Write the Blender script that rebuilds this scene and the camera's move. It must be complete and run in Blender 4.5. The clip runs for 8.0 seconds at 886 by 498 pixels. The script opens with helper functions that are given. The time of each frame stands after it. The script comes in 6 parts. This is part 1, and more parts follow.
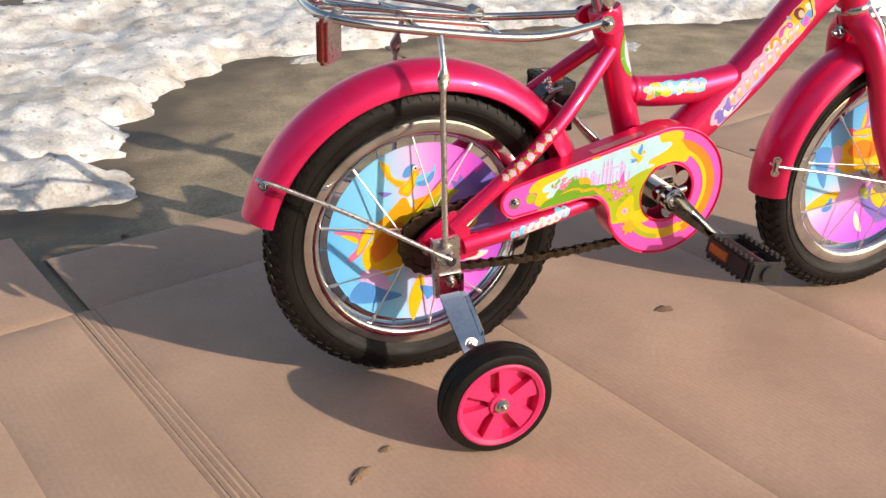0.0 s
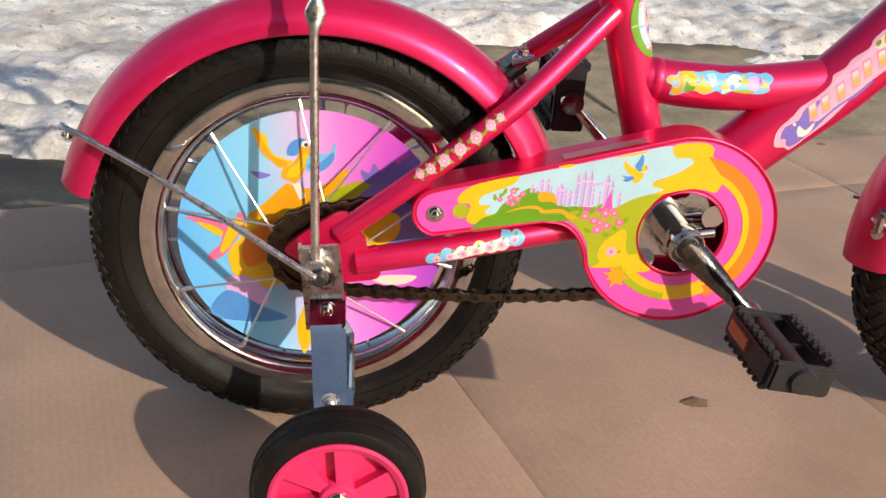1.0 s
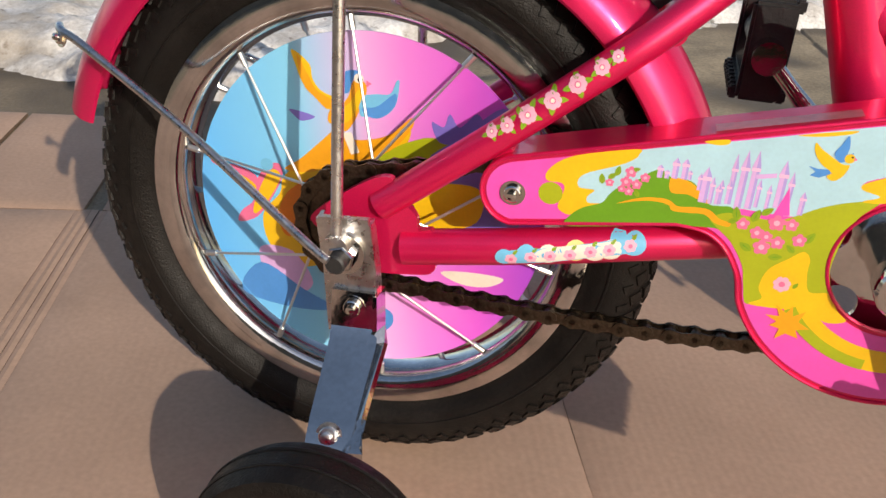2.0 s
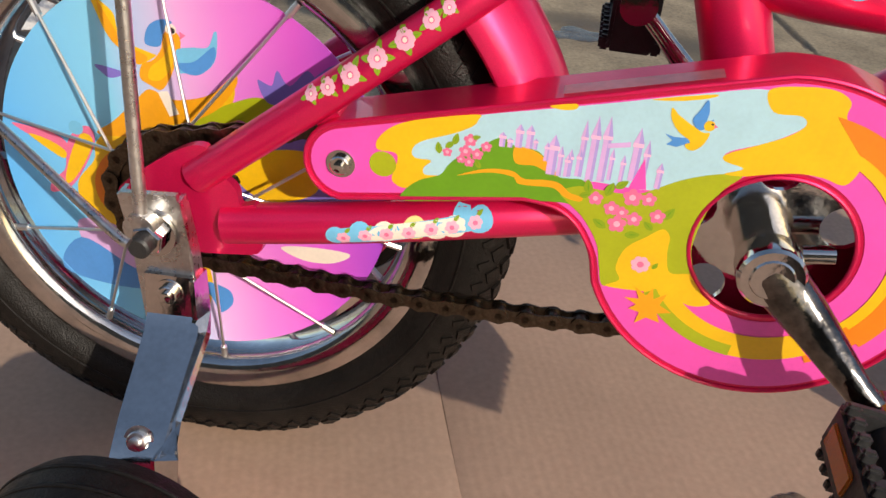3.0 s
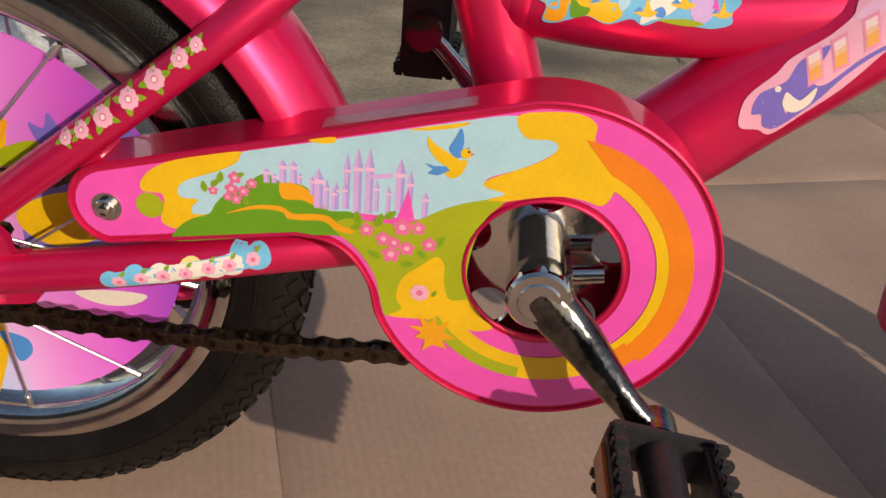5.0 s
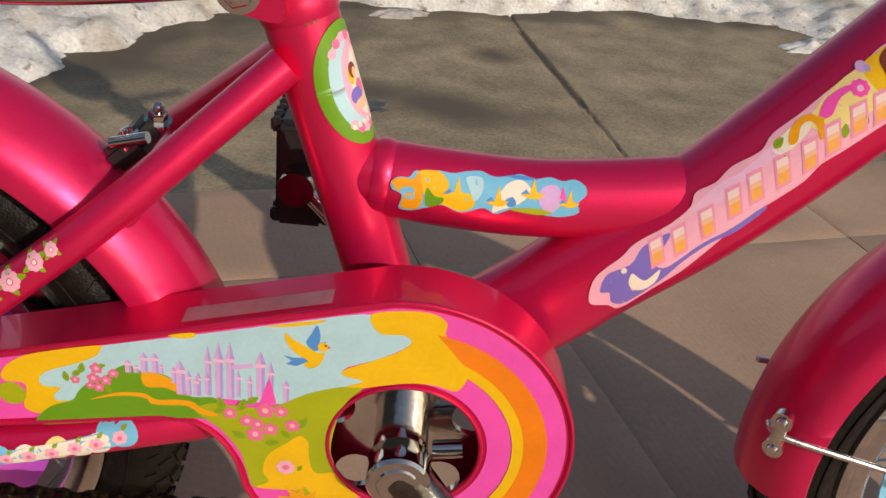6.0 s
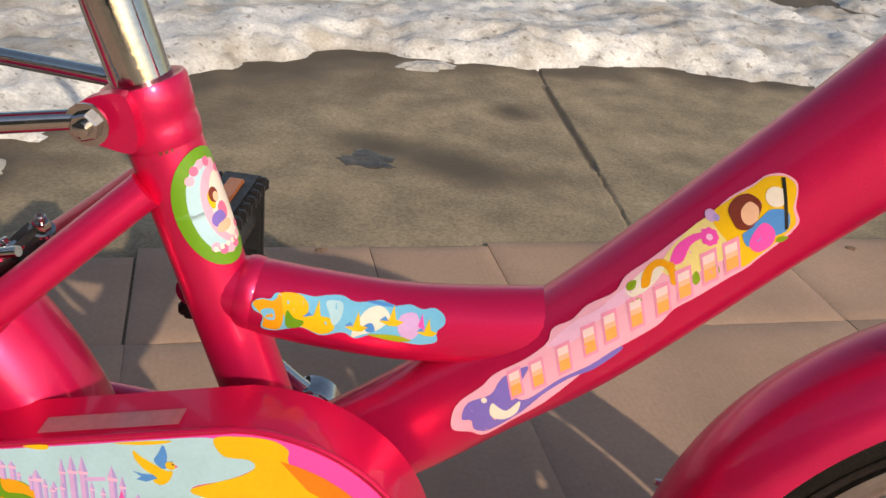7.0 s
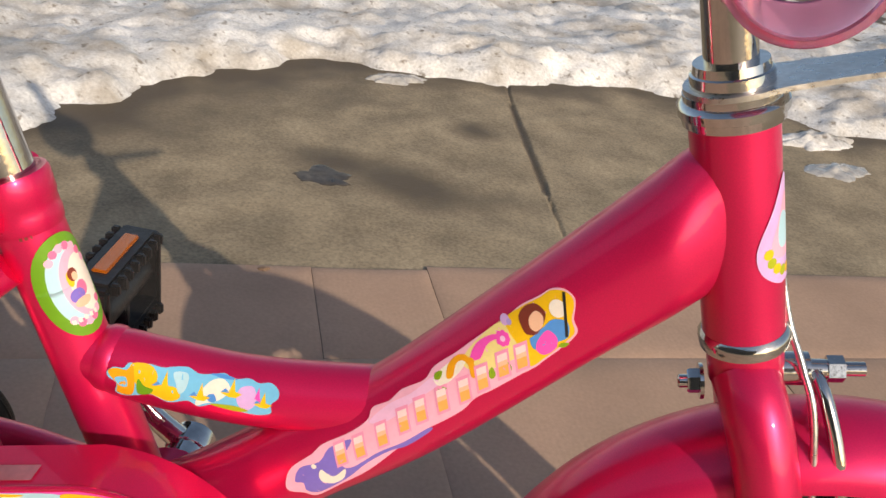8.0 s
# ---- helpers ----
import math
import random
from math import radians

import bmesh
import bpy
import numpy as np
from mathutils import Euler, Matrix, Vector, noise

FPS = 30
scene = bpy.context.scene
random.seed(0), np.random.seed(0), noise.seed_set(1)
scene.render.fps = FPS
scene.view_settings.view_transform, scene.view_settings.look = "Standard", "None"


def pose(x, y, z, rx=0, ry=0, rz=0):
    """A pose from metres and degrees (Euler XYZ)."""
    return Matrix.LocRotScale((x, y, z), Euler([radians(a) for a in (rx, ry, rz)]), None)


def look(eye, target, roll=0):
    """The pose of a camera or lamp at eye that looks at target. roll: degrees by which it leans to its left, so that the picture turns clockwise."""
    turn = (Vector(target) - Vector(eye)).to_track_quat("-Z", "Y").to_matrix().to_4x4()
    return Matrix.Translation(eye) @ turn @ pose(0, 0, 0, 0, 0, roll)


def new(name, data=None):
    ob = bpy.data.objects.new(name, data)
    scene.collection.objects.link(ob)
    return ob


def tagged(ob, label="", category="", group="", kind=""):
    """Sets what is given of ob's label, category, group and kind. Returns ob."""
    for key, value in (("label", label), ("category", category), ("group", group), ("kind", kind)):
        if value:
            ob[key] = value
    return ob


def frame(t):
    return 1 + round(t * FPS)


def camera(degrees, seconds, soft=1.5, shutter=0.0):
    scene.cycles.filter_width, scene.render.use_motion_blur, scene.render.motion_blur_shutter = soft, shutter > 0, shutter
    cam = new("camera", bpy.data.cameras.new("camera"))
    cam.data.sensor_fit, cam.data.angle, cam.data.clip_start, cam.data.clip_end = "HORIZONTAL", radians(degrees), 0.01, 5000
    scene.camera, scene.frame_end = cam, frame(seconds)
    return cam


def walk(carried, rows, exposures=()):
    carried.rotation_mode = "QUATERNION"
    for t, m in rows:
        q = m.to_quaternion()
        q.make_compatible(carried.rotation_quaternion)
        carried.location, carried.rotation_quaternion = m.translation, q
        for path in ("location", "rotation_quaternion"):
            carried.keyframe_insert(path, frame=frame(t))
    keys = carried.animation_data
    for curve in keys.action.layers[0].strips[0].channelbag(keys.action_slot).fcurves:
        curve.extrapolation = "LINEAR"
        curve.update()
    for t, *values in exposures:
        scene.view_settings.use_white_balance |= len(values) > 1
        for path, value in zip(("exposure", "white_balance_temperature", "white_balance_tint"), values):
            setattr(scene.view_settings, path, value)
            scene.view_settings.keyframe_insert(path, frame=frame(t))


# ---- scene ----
cam = camera(51.8, 8.0)
PATH = [
    (0, (-0.309, -0.85, 0.582), (0.353, 0.822, -0.295), 2.0),
    (0.5, (-0.143, -0.767, 0.504), (0.279, 0.989, -0.354), 4.7),
    (1, (0.015, -0.666, 0.47), (0.236, 1.129, -0.385), 4.8),
    (1.2, (0.055, -0.616, 0.465), (0.108, 1.174, -0.424), 3.5),
    (2.3, (0.148, -0.447, 0.377), (-0.248, 1.279, -0.553), 4.7),
    (2.5, (0.155, -0.431, 0.384), (-0.234, 1.264, -0.604), 4.5),
    (3, (0.175, -0.411, 0.386), (-0.046, 1.292, -0.64), 5.6),
    (3.5, (0.188, -0.4, 0.389), (0.036, 1.302, -0.651), 5.6),
    (4, (0.201, -0.395, 0.39), (0.068, 1.313, -0.642), 5.1),
    (4.2, (0.21, -0.396, 0.389), (0.078, 1.319, -0.632), 4.9),
    (5.3, (0.243, -0.393, 0.41), (0.214, 1.346, -0.577), 5.8),
    (5.5, (0.247, -0.384, 0.433), (0.239, 1.344, -0.574), 6.3),
    (6, (0.261, -0.366, 0.474), (0.337, 1.375, -0.508), 6.7),
    (6.5, (0.298, -0.347, 0.496), (0.417, 1.409, -0.454), 7.0),
    (7, (0.342, -0.344, 0.52), (0.276, 1.421, -0.419), 7.0),
    (7.5, (0.37, -0.344, 0.536), (0.285, 1.423, -0.398), 8.5),
    (8, (0.412, -0.352, 0.59), (0.348, 1.399, -0.373), 9.5),
]
walk(cam, [(t, look(eye, target, roll)) for t, eye, target, roll in PATH],
     ((0, 0.35, 7300, 12), (1, 0.16, 7150, 12), (2.5, 0.02, 6950, 12), (4.0, -0.15, 7050, 12), (5.5, -0.34, 7250, 12), (6.5, -0.30, 7450, 12), (7.2, -0.06, 7450, 13), (8.0, -0.02, 7350, 13)))

# ---- world, sun and exposure ----
SUN = Vector((0.80, -1.00, 0.62)).normalized()          # towards the sun
world = bpy.data.worlds.new("world")
scene.world = world
world.use_nodes = True
wn = world.node_tree
sky = wn.nodes.new("ShaderNodeTexSky")
sky.sky_type, sky.sun_disc = "NISHITA", False
sky.sun_elevation = math.asin(SUN.z)
sky.sun_rotation = math.atan2(SUN.x, SUN.y)
wn.links.new(sky.outputs[0], wn.nodes["Background"].inputs[0])
wn.nodes["Background"].inputs[1].default_value = 0.15
sun = new("sun", bpy.data.lights.new("sun", "SUN"))
sun.data.energy, sun.data.angle, sun.data.color = 3.6, radians(0.6), (1.0, 0.93, 0.82)
sun.matrix_world = look((3 * SUN.x, 3 * SUN.y, 3 * SUN.z), (0, 0, 0))
scene.view_settings.exposure = 0.0


# ---- materials ----
def material(name, color, rough=0.5, metal=0.0, grain=0.0, grain_scale=200.0, blotch=0.0, blotch_scale=8.0,
             bump=0.0, bump_scale=300.0, coat=0.0, rough_var=0.0, alpha_glass=0.0, spec=0.5):
    """A principled material with variation of colour at two scales, uneven gloss and fine relief."""
    m = bpy.data.materials.new(name)
    m.use_nodes = True
    nt = m.node_tree
    b = nt.nodes["Principled BSDF"]
    b.inputs["Metallic"].default_value = metal
    b.inputs["Roughness"].default_value = rough
    b.inputs["Coat Weight"].default_value = coat
    b.inputs["Specular IOR Level"].default_value = spec
    b.inputs["Coat Roughness"].default_value = 0.05
    b.inputs["Transmission Weight"].default_value = alpha_glass
    tc = nt.nodes.new("ShaderNodeTexCoord")

    def noise_node(scale, detail=6.0):
        n = nt.nodes.new("ShaderNodeTexNoise")
        n.inputs["Scale"].default_value, n.inputs["Detail"].default_value = scale, detail
        nt.links.new(tc.outputs["Object"], n.inputs["Vector"])
        return n

    def vary(socket, fac, low, high):
        r = nt.nodes.new("ShaderNodeMapRange")
        r.inputs[1].default_value, r.inputs[2].default_value = 0.3, 0.7
        r.inputs[3].default_value, r.inputs[4].default_value = low, high
        nt.links.new(fac, r.inputs[0])
        x = nt.nodes.new("ShaderNodeMix")
        x.data_type, x.blend_type = "RGBA", "MULTIPLY"
        x.inputs[0].default_value = 1.0
        nt.links.new(socket, x.inputs[6])
        nt.links.new(r.outputs[0], x.inputs[7])
        return x.outputs[2]

    rgb = nt.nodes.new("ShaderNodeRGB")
    rgb.outputs[0].default_value = (*color, 1)
    out = rgb.outputs[0]
    if grain:
        out = vary(out, noise_node(grain_scale).outputs[0], 1 - grain, 1 + grain)
    if blotch:
        out = vary(out, noise_node(blotch_scale).outputs[0], 1 - blotch, 1 + blotch)
    nt.links.new(out, b.inputs["Base Color"])
    if rough_var:
        r = nt.nodes.new("ShaderNodeMapRange")
        r.inputs[1].default_value, r.inputs[2].default_value = 0.3, 0.7
        r.inputs[3].default_value, r.inputs[4].default_value = max(rough - rough_var, 0.02), rough + rough_var
        nt.links.new(noise_node(blotch_scale * 6).outputs[0], r.inputs[0])
        nt.links.new(r.outputs[0], b.inputs["Roughness"])
    if bump:
        n = nt.nodes.new("ShaderNodeBump")
        n.inputs["Strength"].default_value, n.inputs["Distance"].default_value = bump, 0.002
        nt.links.new(noise_node(bump_scale, 6.0).outputs[0], n.inputs["Height"])
        nt.links.new(n.outputs[0], b.inputs["Normal"])
    return m


PAINT = material("pink_paint", (0.74, 0.010, 0.098), 0.40, 0.55, 0.06, 1500, 0.05, 12, 0.02, 700, 0.55, 0.05)
FENDER = material("fender_paint", (0.76, 0.012, 0.110), 0.38, 0.55, 0.06, 1500, 0.06, 14, 0.02, 600, 0.5, 0.06)
RUBBER = material("tyre_rubber", (0.0088, 0.0074, 0.0066), 0.46, 0, 0.30, 400, 0.4, 22, 0.30, 900, 0, 0.12, 0, 0.20)
CHROME = material("chrome", (0.60, 0.58, 0.56), 0.09, 1.0, 0.06, 300, 0.10, 30, 0.04, 250, 0, 0.06)
# chrome with the dark reflections of its surroundings put into the base colour
REFLECTION_CHROME = material("dark_chrome", (0.13, 0.125, 0.12), 0.10, 1.0, 0.3, 300, 0.5, 60, 0.25, 180, 0.3, 0.06)
RIM = material("chromed_rim", (0.56, 0.55, 0.54), 0.12, 1.0, 0.06, 300, 0.22, 45, 0.05, 120, 0, 0.06)
WET = material("shallow_water", (0.085, 0.066, 0.045), 0.24, 0, 0.4, 90, 0.3, 30, 0.15, 70, spec=0.3)
STEEL = material("zinc_steel", (0.62, 0.61, 0.60), 0.32, 1.0, 0.10, 400, 0.15, 40, 0.08, 500, 0, 0.10)
SPOKE = material("spoke_steel", (0.75, 0.74, 0.72), 0.38, 1.0, 0.05, 300)
CHAIN = material("oiled_chain", (0.085, 0.066, 0.048), 0.38, 1.0, 0.3, 500, 0.3, 60, 0.1, 900, 0, 0.1)
BLACK = material("black_plastic", (0.018, 0.018, 0.019), 0.45, 0, 0.2, 500, 0.2, 40, 0.15, 700, 0, 0.1)
PINKPLASTIC = material("pink_plastic", (0.72, 0.03, 0.14), 0.38, 0, 0.04, 300, 0.06, 30, 0.05, 500, 0.2, 0.06)
CLEARPINK = material("clear_pink_plastic", (1.0, 0.42, 0.62), 0.10, 0, 0, 0, 0, 0, 0, 0, 0, 0, 0.85)
REDLENS = material("red_reflector", (0.15, 0.005, 0.006), 0.12, 0, 0.15, 1200, 0.1, 60, 0.3, 1500, 0.6)
AMBER = material("amber_reflector", (0.42, 0.11, 0.01), 0.2, 0, 0.15, 1200, 0.1, 60, 0.3, 1500, 0.5)
# clear film whose pale glare is put into its colour
CLEARFILM = material("pale_film", (0.74, 0.36, 0.40), 0.10, 0, 0.05, 300, 0.12, 60, 0.1, 200, 0.5, 0.05)
CARDEDGE = material("cardboard_edge", (0.20, 0.125, 0.08), 0.9, 0, 0.3, 500, 0.2, 30, 0.3, 300)


def ground_material():
    """Weathered concrete: sandy grain, damp stains and a wet patch."""
    m = material("concrete", (0.300, 0.236, 0.154), 0.85, 0, 0.24, 210, 0.30, 11, 0.6, 260)
    nt = m.node_tree
    b = nt.nodes["Principled BSDF"]
    base = b.inputs["Base Color"].links[0].from_socket
    geo = nt.nodes.new("ShaderNodeNewGeometry")
    wob = nt.nodes.new("ShaderNodeTexNoise")
    wob.inputs["Scale"].default_value = 6.0
    nt.links.new(geo.outputs["Position"], wob.inputs["Vector"])
    add = nt.nodes.new("ShaderNodeVectorMath")
    add.operation = "MULTIPLY_ADD"
    nt.links.new(wob.outputs["Color"], add.inputs[0])
    add.inputs[1].default_value = (0.13, 0.13, 0)
    wob.inputs["Detail"].default_value = 6.0
    nt.links.new(geo.outputs["Position"], add.inputs[2])
    wet = None
    for (x, y, sx, sy, turn) in ((0.300, 0.915, 0.19, 0.075, -3), (0.190, 0.930, 0.090, 0.075, 0), (0.38, 1.19, 0.06, 0.045, 0)):
        mp = nt.nodes.new("ShaderNodeMapping")
        mp.vector_type = "TEXTURE"
        mp.inputs["Location"].default_value = (x + 0.065, y + 0.065, 0)
        mp.inputs["Rotation"].default_value = (0, 0, radians(turn))
        mp.inputs["Scale"].default_value = (sx, sy, 1)
        nt.links.new(add.outputs[0], mp.inputs[0])
        ln = nt.nodes.new("ShaderNodeVectorMath")
        ln.operation = "LENGTH"
        nt.links.new(mp.outputs[0], ln.inputs[0])
        mr = nt.nodes.new("ShaderNodeMapRange")
        mr.inputs[1].default_value, mr.inputs[2].default_value = 1.20, 0.25
        mr.inputs[3].default_value, mr.inputs[4].default_value = 0.0, 0.95
        nt.links.new(ln.outputs["Value"], mr.inputs[0])
        if wet is None:
            wet = mr.outputs[0]
        else:
            mx = nt.nodes.new("ShaderNodeMath")
            mx.operation = "MAXIMUM"
            nt.links.new(wet, mx.inputs[0])
            nt.links.new(mr.outputs[0], mx.inputs[1])
            wet = mx.outputs[0]
    att = nt.nodes.new("ShaderNodeAttribute")
    att.attribute_name = "damp"
    mx = nt.nodes.new("ShaderNodeMath")
    mx.operation = "MAXIMUM"
    nt.links.new(wet, mx.inputs[0])
    nt.links.new(att.outputs["Fac"], mx.inputs[1])
    wet = mx.outputs[0]
    mix = nt.nodes.new("ShaderNodeMix")
    mix.data_type = "RGBA"
    nt.links.new(wet, mix.inputs[0])
    nt.links.new(base, mix.inputs[6])
    mix.inputs[7].default_value = (0.105, 0.076, 0.045, 1)
    nt.links.new(mix.outputs[2], b.inputs["Base Color"])
    rr = nt.nodes.new("ShaderNodeMapRange")
    rr.inputs[3].default_value, rr.inputs[4].default_value = 0.88, 0.58
    nt.links.new(wet, rr.inputs[0])
    nt.links.new(rr.outputs[0], b.inputs["Roughness"])
    return m


def snow_material():
    """Old, coarse snow with grit and grey-brown dirt in it."""
    m = material("old_snow", (0.74, 0.725, 0.70), 0.60, 0, 0.18, 160, 0.20, 9, 1.0, 150)
    nt = m.node_tree
    b = nt.nodes["Principled BSDF"]
    base = b.inputs["Base Color"].links[0].from_socket
    geo = nt.nodes.new("ShaderNodeNewGeometry")
    n = nt.nodes.new("ShaderNodeTexNoise")
    n.inputs["Scale"].default_value, n.inputs["Detail"].default_value, n.inputs["Roughness"].default_value = 5.5, 9.0, 0.68
    nt.links.new(geo.outputs["Position"], n.inputs["Vector"])
    mr = nt.nodes.new("ShaderNodeMapRange")
    mr.inputs[1].default_value, mr.inputs[2].default_value = 0.44, 0.66
    mr.inputs[4].default_value = 0.85
    nt.links.new(n.outputs[0], mr.inputs[0])
    mix = nt.nodes.new("ShaderNodeMix")
    mix.data_type = "RGBA"
    nt.links.new(mr.outputs[0], mix.inputs[0])
    nt.links.new(base, mix.inputs[6])
    mix.inputs[7].default_value = (0.33, 0.27, 0.20, 1)
    speck = nt.nodes.new("ShaderNodeTexNoise")
    speck.inputs["Scale"].default_value, speck.inputs["Detail"].default_value = 55.0, 5.0
    nt.links.new(geo.outputs["Position"], speck.inputs["Vector"])
    sr = nt.nodes.new("ShaderNodeMapRange")
    sr.inputs[1].default_value, sr.inputs[2].default_value, sr.inputs[4].default_value = 0.60, 0.72, 0.8
    nt.links.new(speck.outputs[0], sr.inputs[0])
    grit = nt.nodes.new("ShaderNodeMix")
    grit.data_type = "RGBA"
    nt.links.new(sr.outputs[0], grit.inputs[0])
    nt.links.new(mix.outputs[2], grit.inputs[6])
    grit.inputs[7].default_value = (0.17, 0.13, 0.09, 1)
    nt.links.new(grit.outputs[2], b.inputs["Base Color"])
    return m


def card_material():
    """Brown corrugated board: the flutes show through as faint parallel lines, with scuffs and damp marks."""
    m = material("cardboard", (0.42, 0.275, 0.195), 0.82, 0, 0.07, 240, 0.16, 4.5, 0.0, 60, 0, 0.05)
    nt = m.node_tree
    b = nt.nodes["Principled BSDF"]
    tc = nt.nodes.new("ShaderNodeTexCoord")
    mp = nt.nodes.new("ShaderNodeMapping")
    mp.inputs["Rotation"].default_value = (0, 0, -radians(17))
    nt.links.new(tc.outputs["Object"], mp.inputs[0])
    wave = nt.nodes.new("ShaderNodeTexWave")
    wave.inputs["Scale"].default_value, wave.inputs["Distortion"].default_value = 46.0, 0.6
    wave.inputs["Detail"].default_value = 2.0
    nt.links.new(mp.outputs[0], wave.inputs["Vector"])
    rough = nt.nodes.new("ShaderNodeTexNoise")
    rough.inputs["Scale"].default_value, rough.inputs["Detail"].default_value = 22.0, 8.0
    nt.links.new(tc.outputs["Object"], rough.inputs["Vector"])
    add = nt.nodes.new("ShaderNodeMath")
    add.operation = "MULTIPLY_ADD"
    nt.links.new(wave.outputs["Fac"], add.inputs[0])
    add.inputs[1].default_value = 0.10
    nt.links.new(rough.outputs[0], add.inputs[2])
    bp = nt.nodes.new("ShaderNodeBump")
    bp.inputs["Strength"].default_value, bp.inputs["Distance"].default_value = 0.35, 0.0022
    nt.links.new(add.outputs[0], bp.inputs["Height"])
    nt.links.new(bp.outputs[0], b.inputs["Normal"])
    base = b.inputs["Base Color"].links[0].from_socket
    stain = nt.nodes.new("ShaderNodeTexNoise")
    stain.inputs["Scale"].default_value, stain.inputs["Detail"].default_value, stain.inputs["Roughness"].default_value = 3.2, 7.0, 0.6
    nt.links.new(tc.outputs["Object"], stain.inputs["Vector"])
    mr = nt.nodes.new("ShaderNodeMapRange")
    mr.inputs[1].default_value, mr.inputs[2].default_value, mr.inputs[4].default_value = 0.56, 0.74, 0.5
    nt.links.new(stain.outputs[0], mr.inputs[0])
    mix = nt.nodes.new("ShaderNodeMix")
    mix.data_type = "RGBA"
    nt.links.new(mr.outputs[0], mix.inputs[0])
    nt.links.new(base, mix.inputs[6])
    mix.inputs[7].default_value = (0.31, 0.20, 0.135, 1)
    nt.links.new(mix.outputs[2], b.inputs["Base Color"])
    return m


CARD = card_material()


def ink_material(name, color):
    """Glossy vinyl print, slightly uneven in tone."""
    return material(name, color, 0.38, 0, 0.03, 500, 0.05, 60, 0.0, 300, 0.25, 0.05)


SKY, SKYDEEP = ink_material("print_pale_blue", (0.42, 0.66, 0.76)), ink_material("print_blue", (0.16, 0.50, 0.76))
YELLOW, ORANGE = ink_material("print_yellow", (0.86, 0.50, 0.012)), ink_material("print_orange", (0.88, 0.22, 0.012))
LEAF = ink_material("print_leaf", (0.24, 0.36, 0.012))
GREEN, OLIVE = ink_material("print_green", (0.13, 0.32, 0.012)), ink_material("print_lime", (0.38, 0.42, 0.012))
PINK, PALEPINK = ink_material("print_pink", (0.88, 0.085, 0.46)), ink_material("print_pale_pink", (0.88, 0.42, 0.56))
ROSE, LILAC = ink_material("print_rose", (0.80, 0.16, 0.32)), ink_material("print_lilac", (0.66, 0.40, 0.74))
SALMON = ink_material("print_salmon", (0.86, 0.30, 0.48))
TANGERINE, BLUSH = ink_material("print_tangerine", (0.88, 0.40, 0.10)), ink_material("print_blush", (0.88, 0.66, 0.66))
PETAL, STRAW = ink_material("print_petal", (0.86, 0.50, 0.72)), ink_material("print_straw", (0.84, 0.68, 0.26))
LAVENDER = ink_material("print_lavender", (0.42, 0.32, 0.70))
VIOLET, BIRDBLUE = ink_material("print_violet", (0.20, 0.15, 0.55)), ink_material("print_bird_blue", (0.07, 0.27, 0.66))
BIRDORANGE, CREAM = ink_material("print_amber", (0.86, 0.36, 0.012)), ink_material("print_cream", (0.85, 0.76, 0.66))
PEACH, BROWN, INK = ink_material("print_peach", (0.86, 0.50, 0.33)), ink_material("print_brown", (0.20, 0.035, 0.02)), ink_material("print_black", (0.02, 0.02, 0.02))


def disc_material():
    """Printed disc: pale blue on one side, white in between, pink and magenta on the other."""
    m = ink_material("disc_print", (0.5, 0.5, 0.5))
    nt = m.node_tree
    tc = nt.nodes.new("ShaderNodeTexCoord")
    sp = nt.nodes.new("ShaderNodeSeparateXYZ")
    nt.links.new(tc.outputs["Object"], sp.inputs[0])
    tilt = nt.nodes.new("ShaderNodeMath")
    tilt.operation = "MULTIPLY_ADD"
    nt.links.new(sp.outputs["Z"], tilt.inputs[0])
    tilt.inputs[1].default_value = 0.12
    nt.links.new(sp.outputs["X"], tilt.inputs[2])
    mr = nt.nodes.new("ShaderNodeMapRange")
    mr.inputs[1].default_value, mr.inputs[2].default_value = -0.105, 0.105
    nt.links.new(tilt.outputs[0], mr.inputs[0])
    ramp = nt.nodes.new("ShaderNodeValToRGB")
    e = ramp.color_ramp.elements
    e[0].position, e[0].color = 0.0, (0.09, 0.40, 0.82, 1)
    e[1].position, e[1].color = 1.0, (0.40, 0.07, 0.72, 1)
    for p, c in ((0.32, (0.22, 0.60, 0.86, 1)), (0.47, (0.62, 0.56, 0.86, 1)), (0.53, (0.84, 0.40, 0.80, 1)), (0.64, (0.86, 0.24, 0.76, 1)), (0.80, (0.78, 0.12, 0.72, 1))):
        k = e.new(p)
        k.color = c
    nt.links.new(mr.outputs[0], ramp.inputs[0])
    nt.links.new(ramp.outputs[0], nt.nodes["Principled BSDF"].inputs["Base Color"])
    return m


DISC = disc_material()
CONCRETE = ground_material()
SNOW = snow_material()
ICE = material("grey_ice", (0.42, 0.40, 0.37), 0.18, 0, 0.2, 120, 0.3, 25, 0.5, 90, 0.3, 0.1)
# for the added wall that only shows as darkness in reflections
ADDED_WALL = material("rendered_wall", (0.16, 0.135, 0.115), 0.9, 0, 0.2, 60, 0.2, 2, 0.4, 120)


# ---- building helpers ----
def link_mesh(name, bm, mats, parent=None, label="", smooth=True):
    me = bpy.data.meshes.new(name)
    bmesh.ops.recalc_face_normals(bm, faces=bm.faces[:])
    bm.to_mesh(me)
    bm.free()
    for m in (mats if isinstance(mats, (list, tuple)) else (mats,)):
        me.materials.append(m)
    if smooth:
        me.shade_smooth()
        me.set_sharp_from_angle(angle=radians(38))
    ob = new(name, me)
    if parent:
        ob.parent = parent
    if label:
        tagged(ob, label)
    return ob


def part(name, bm, mats, parent, label="", smooth=True):
    return link_mesh(name, bm, mats, parent, label, smooth)


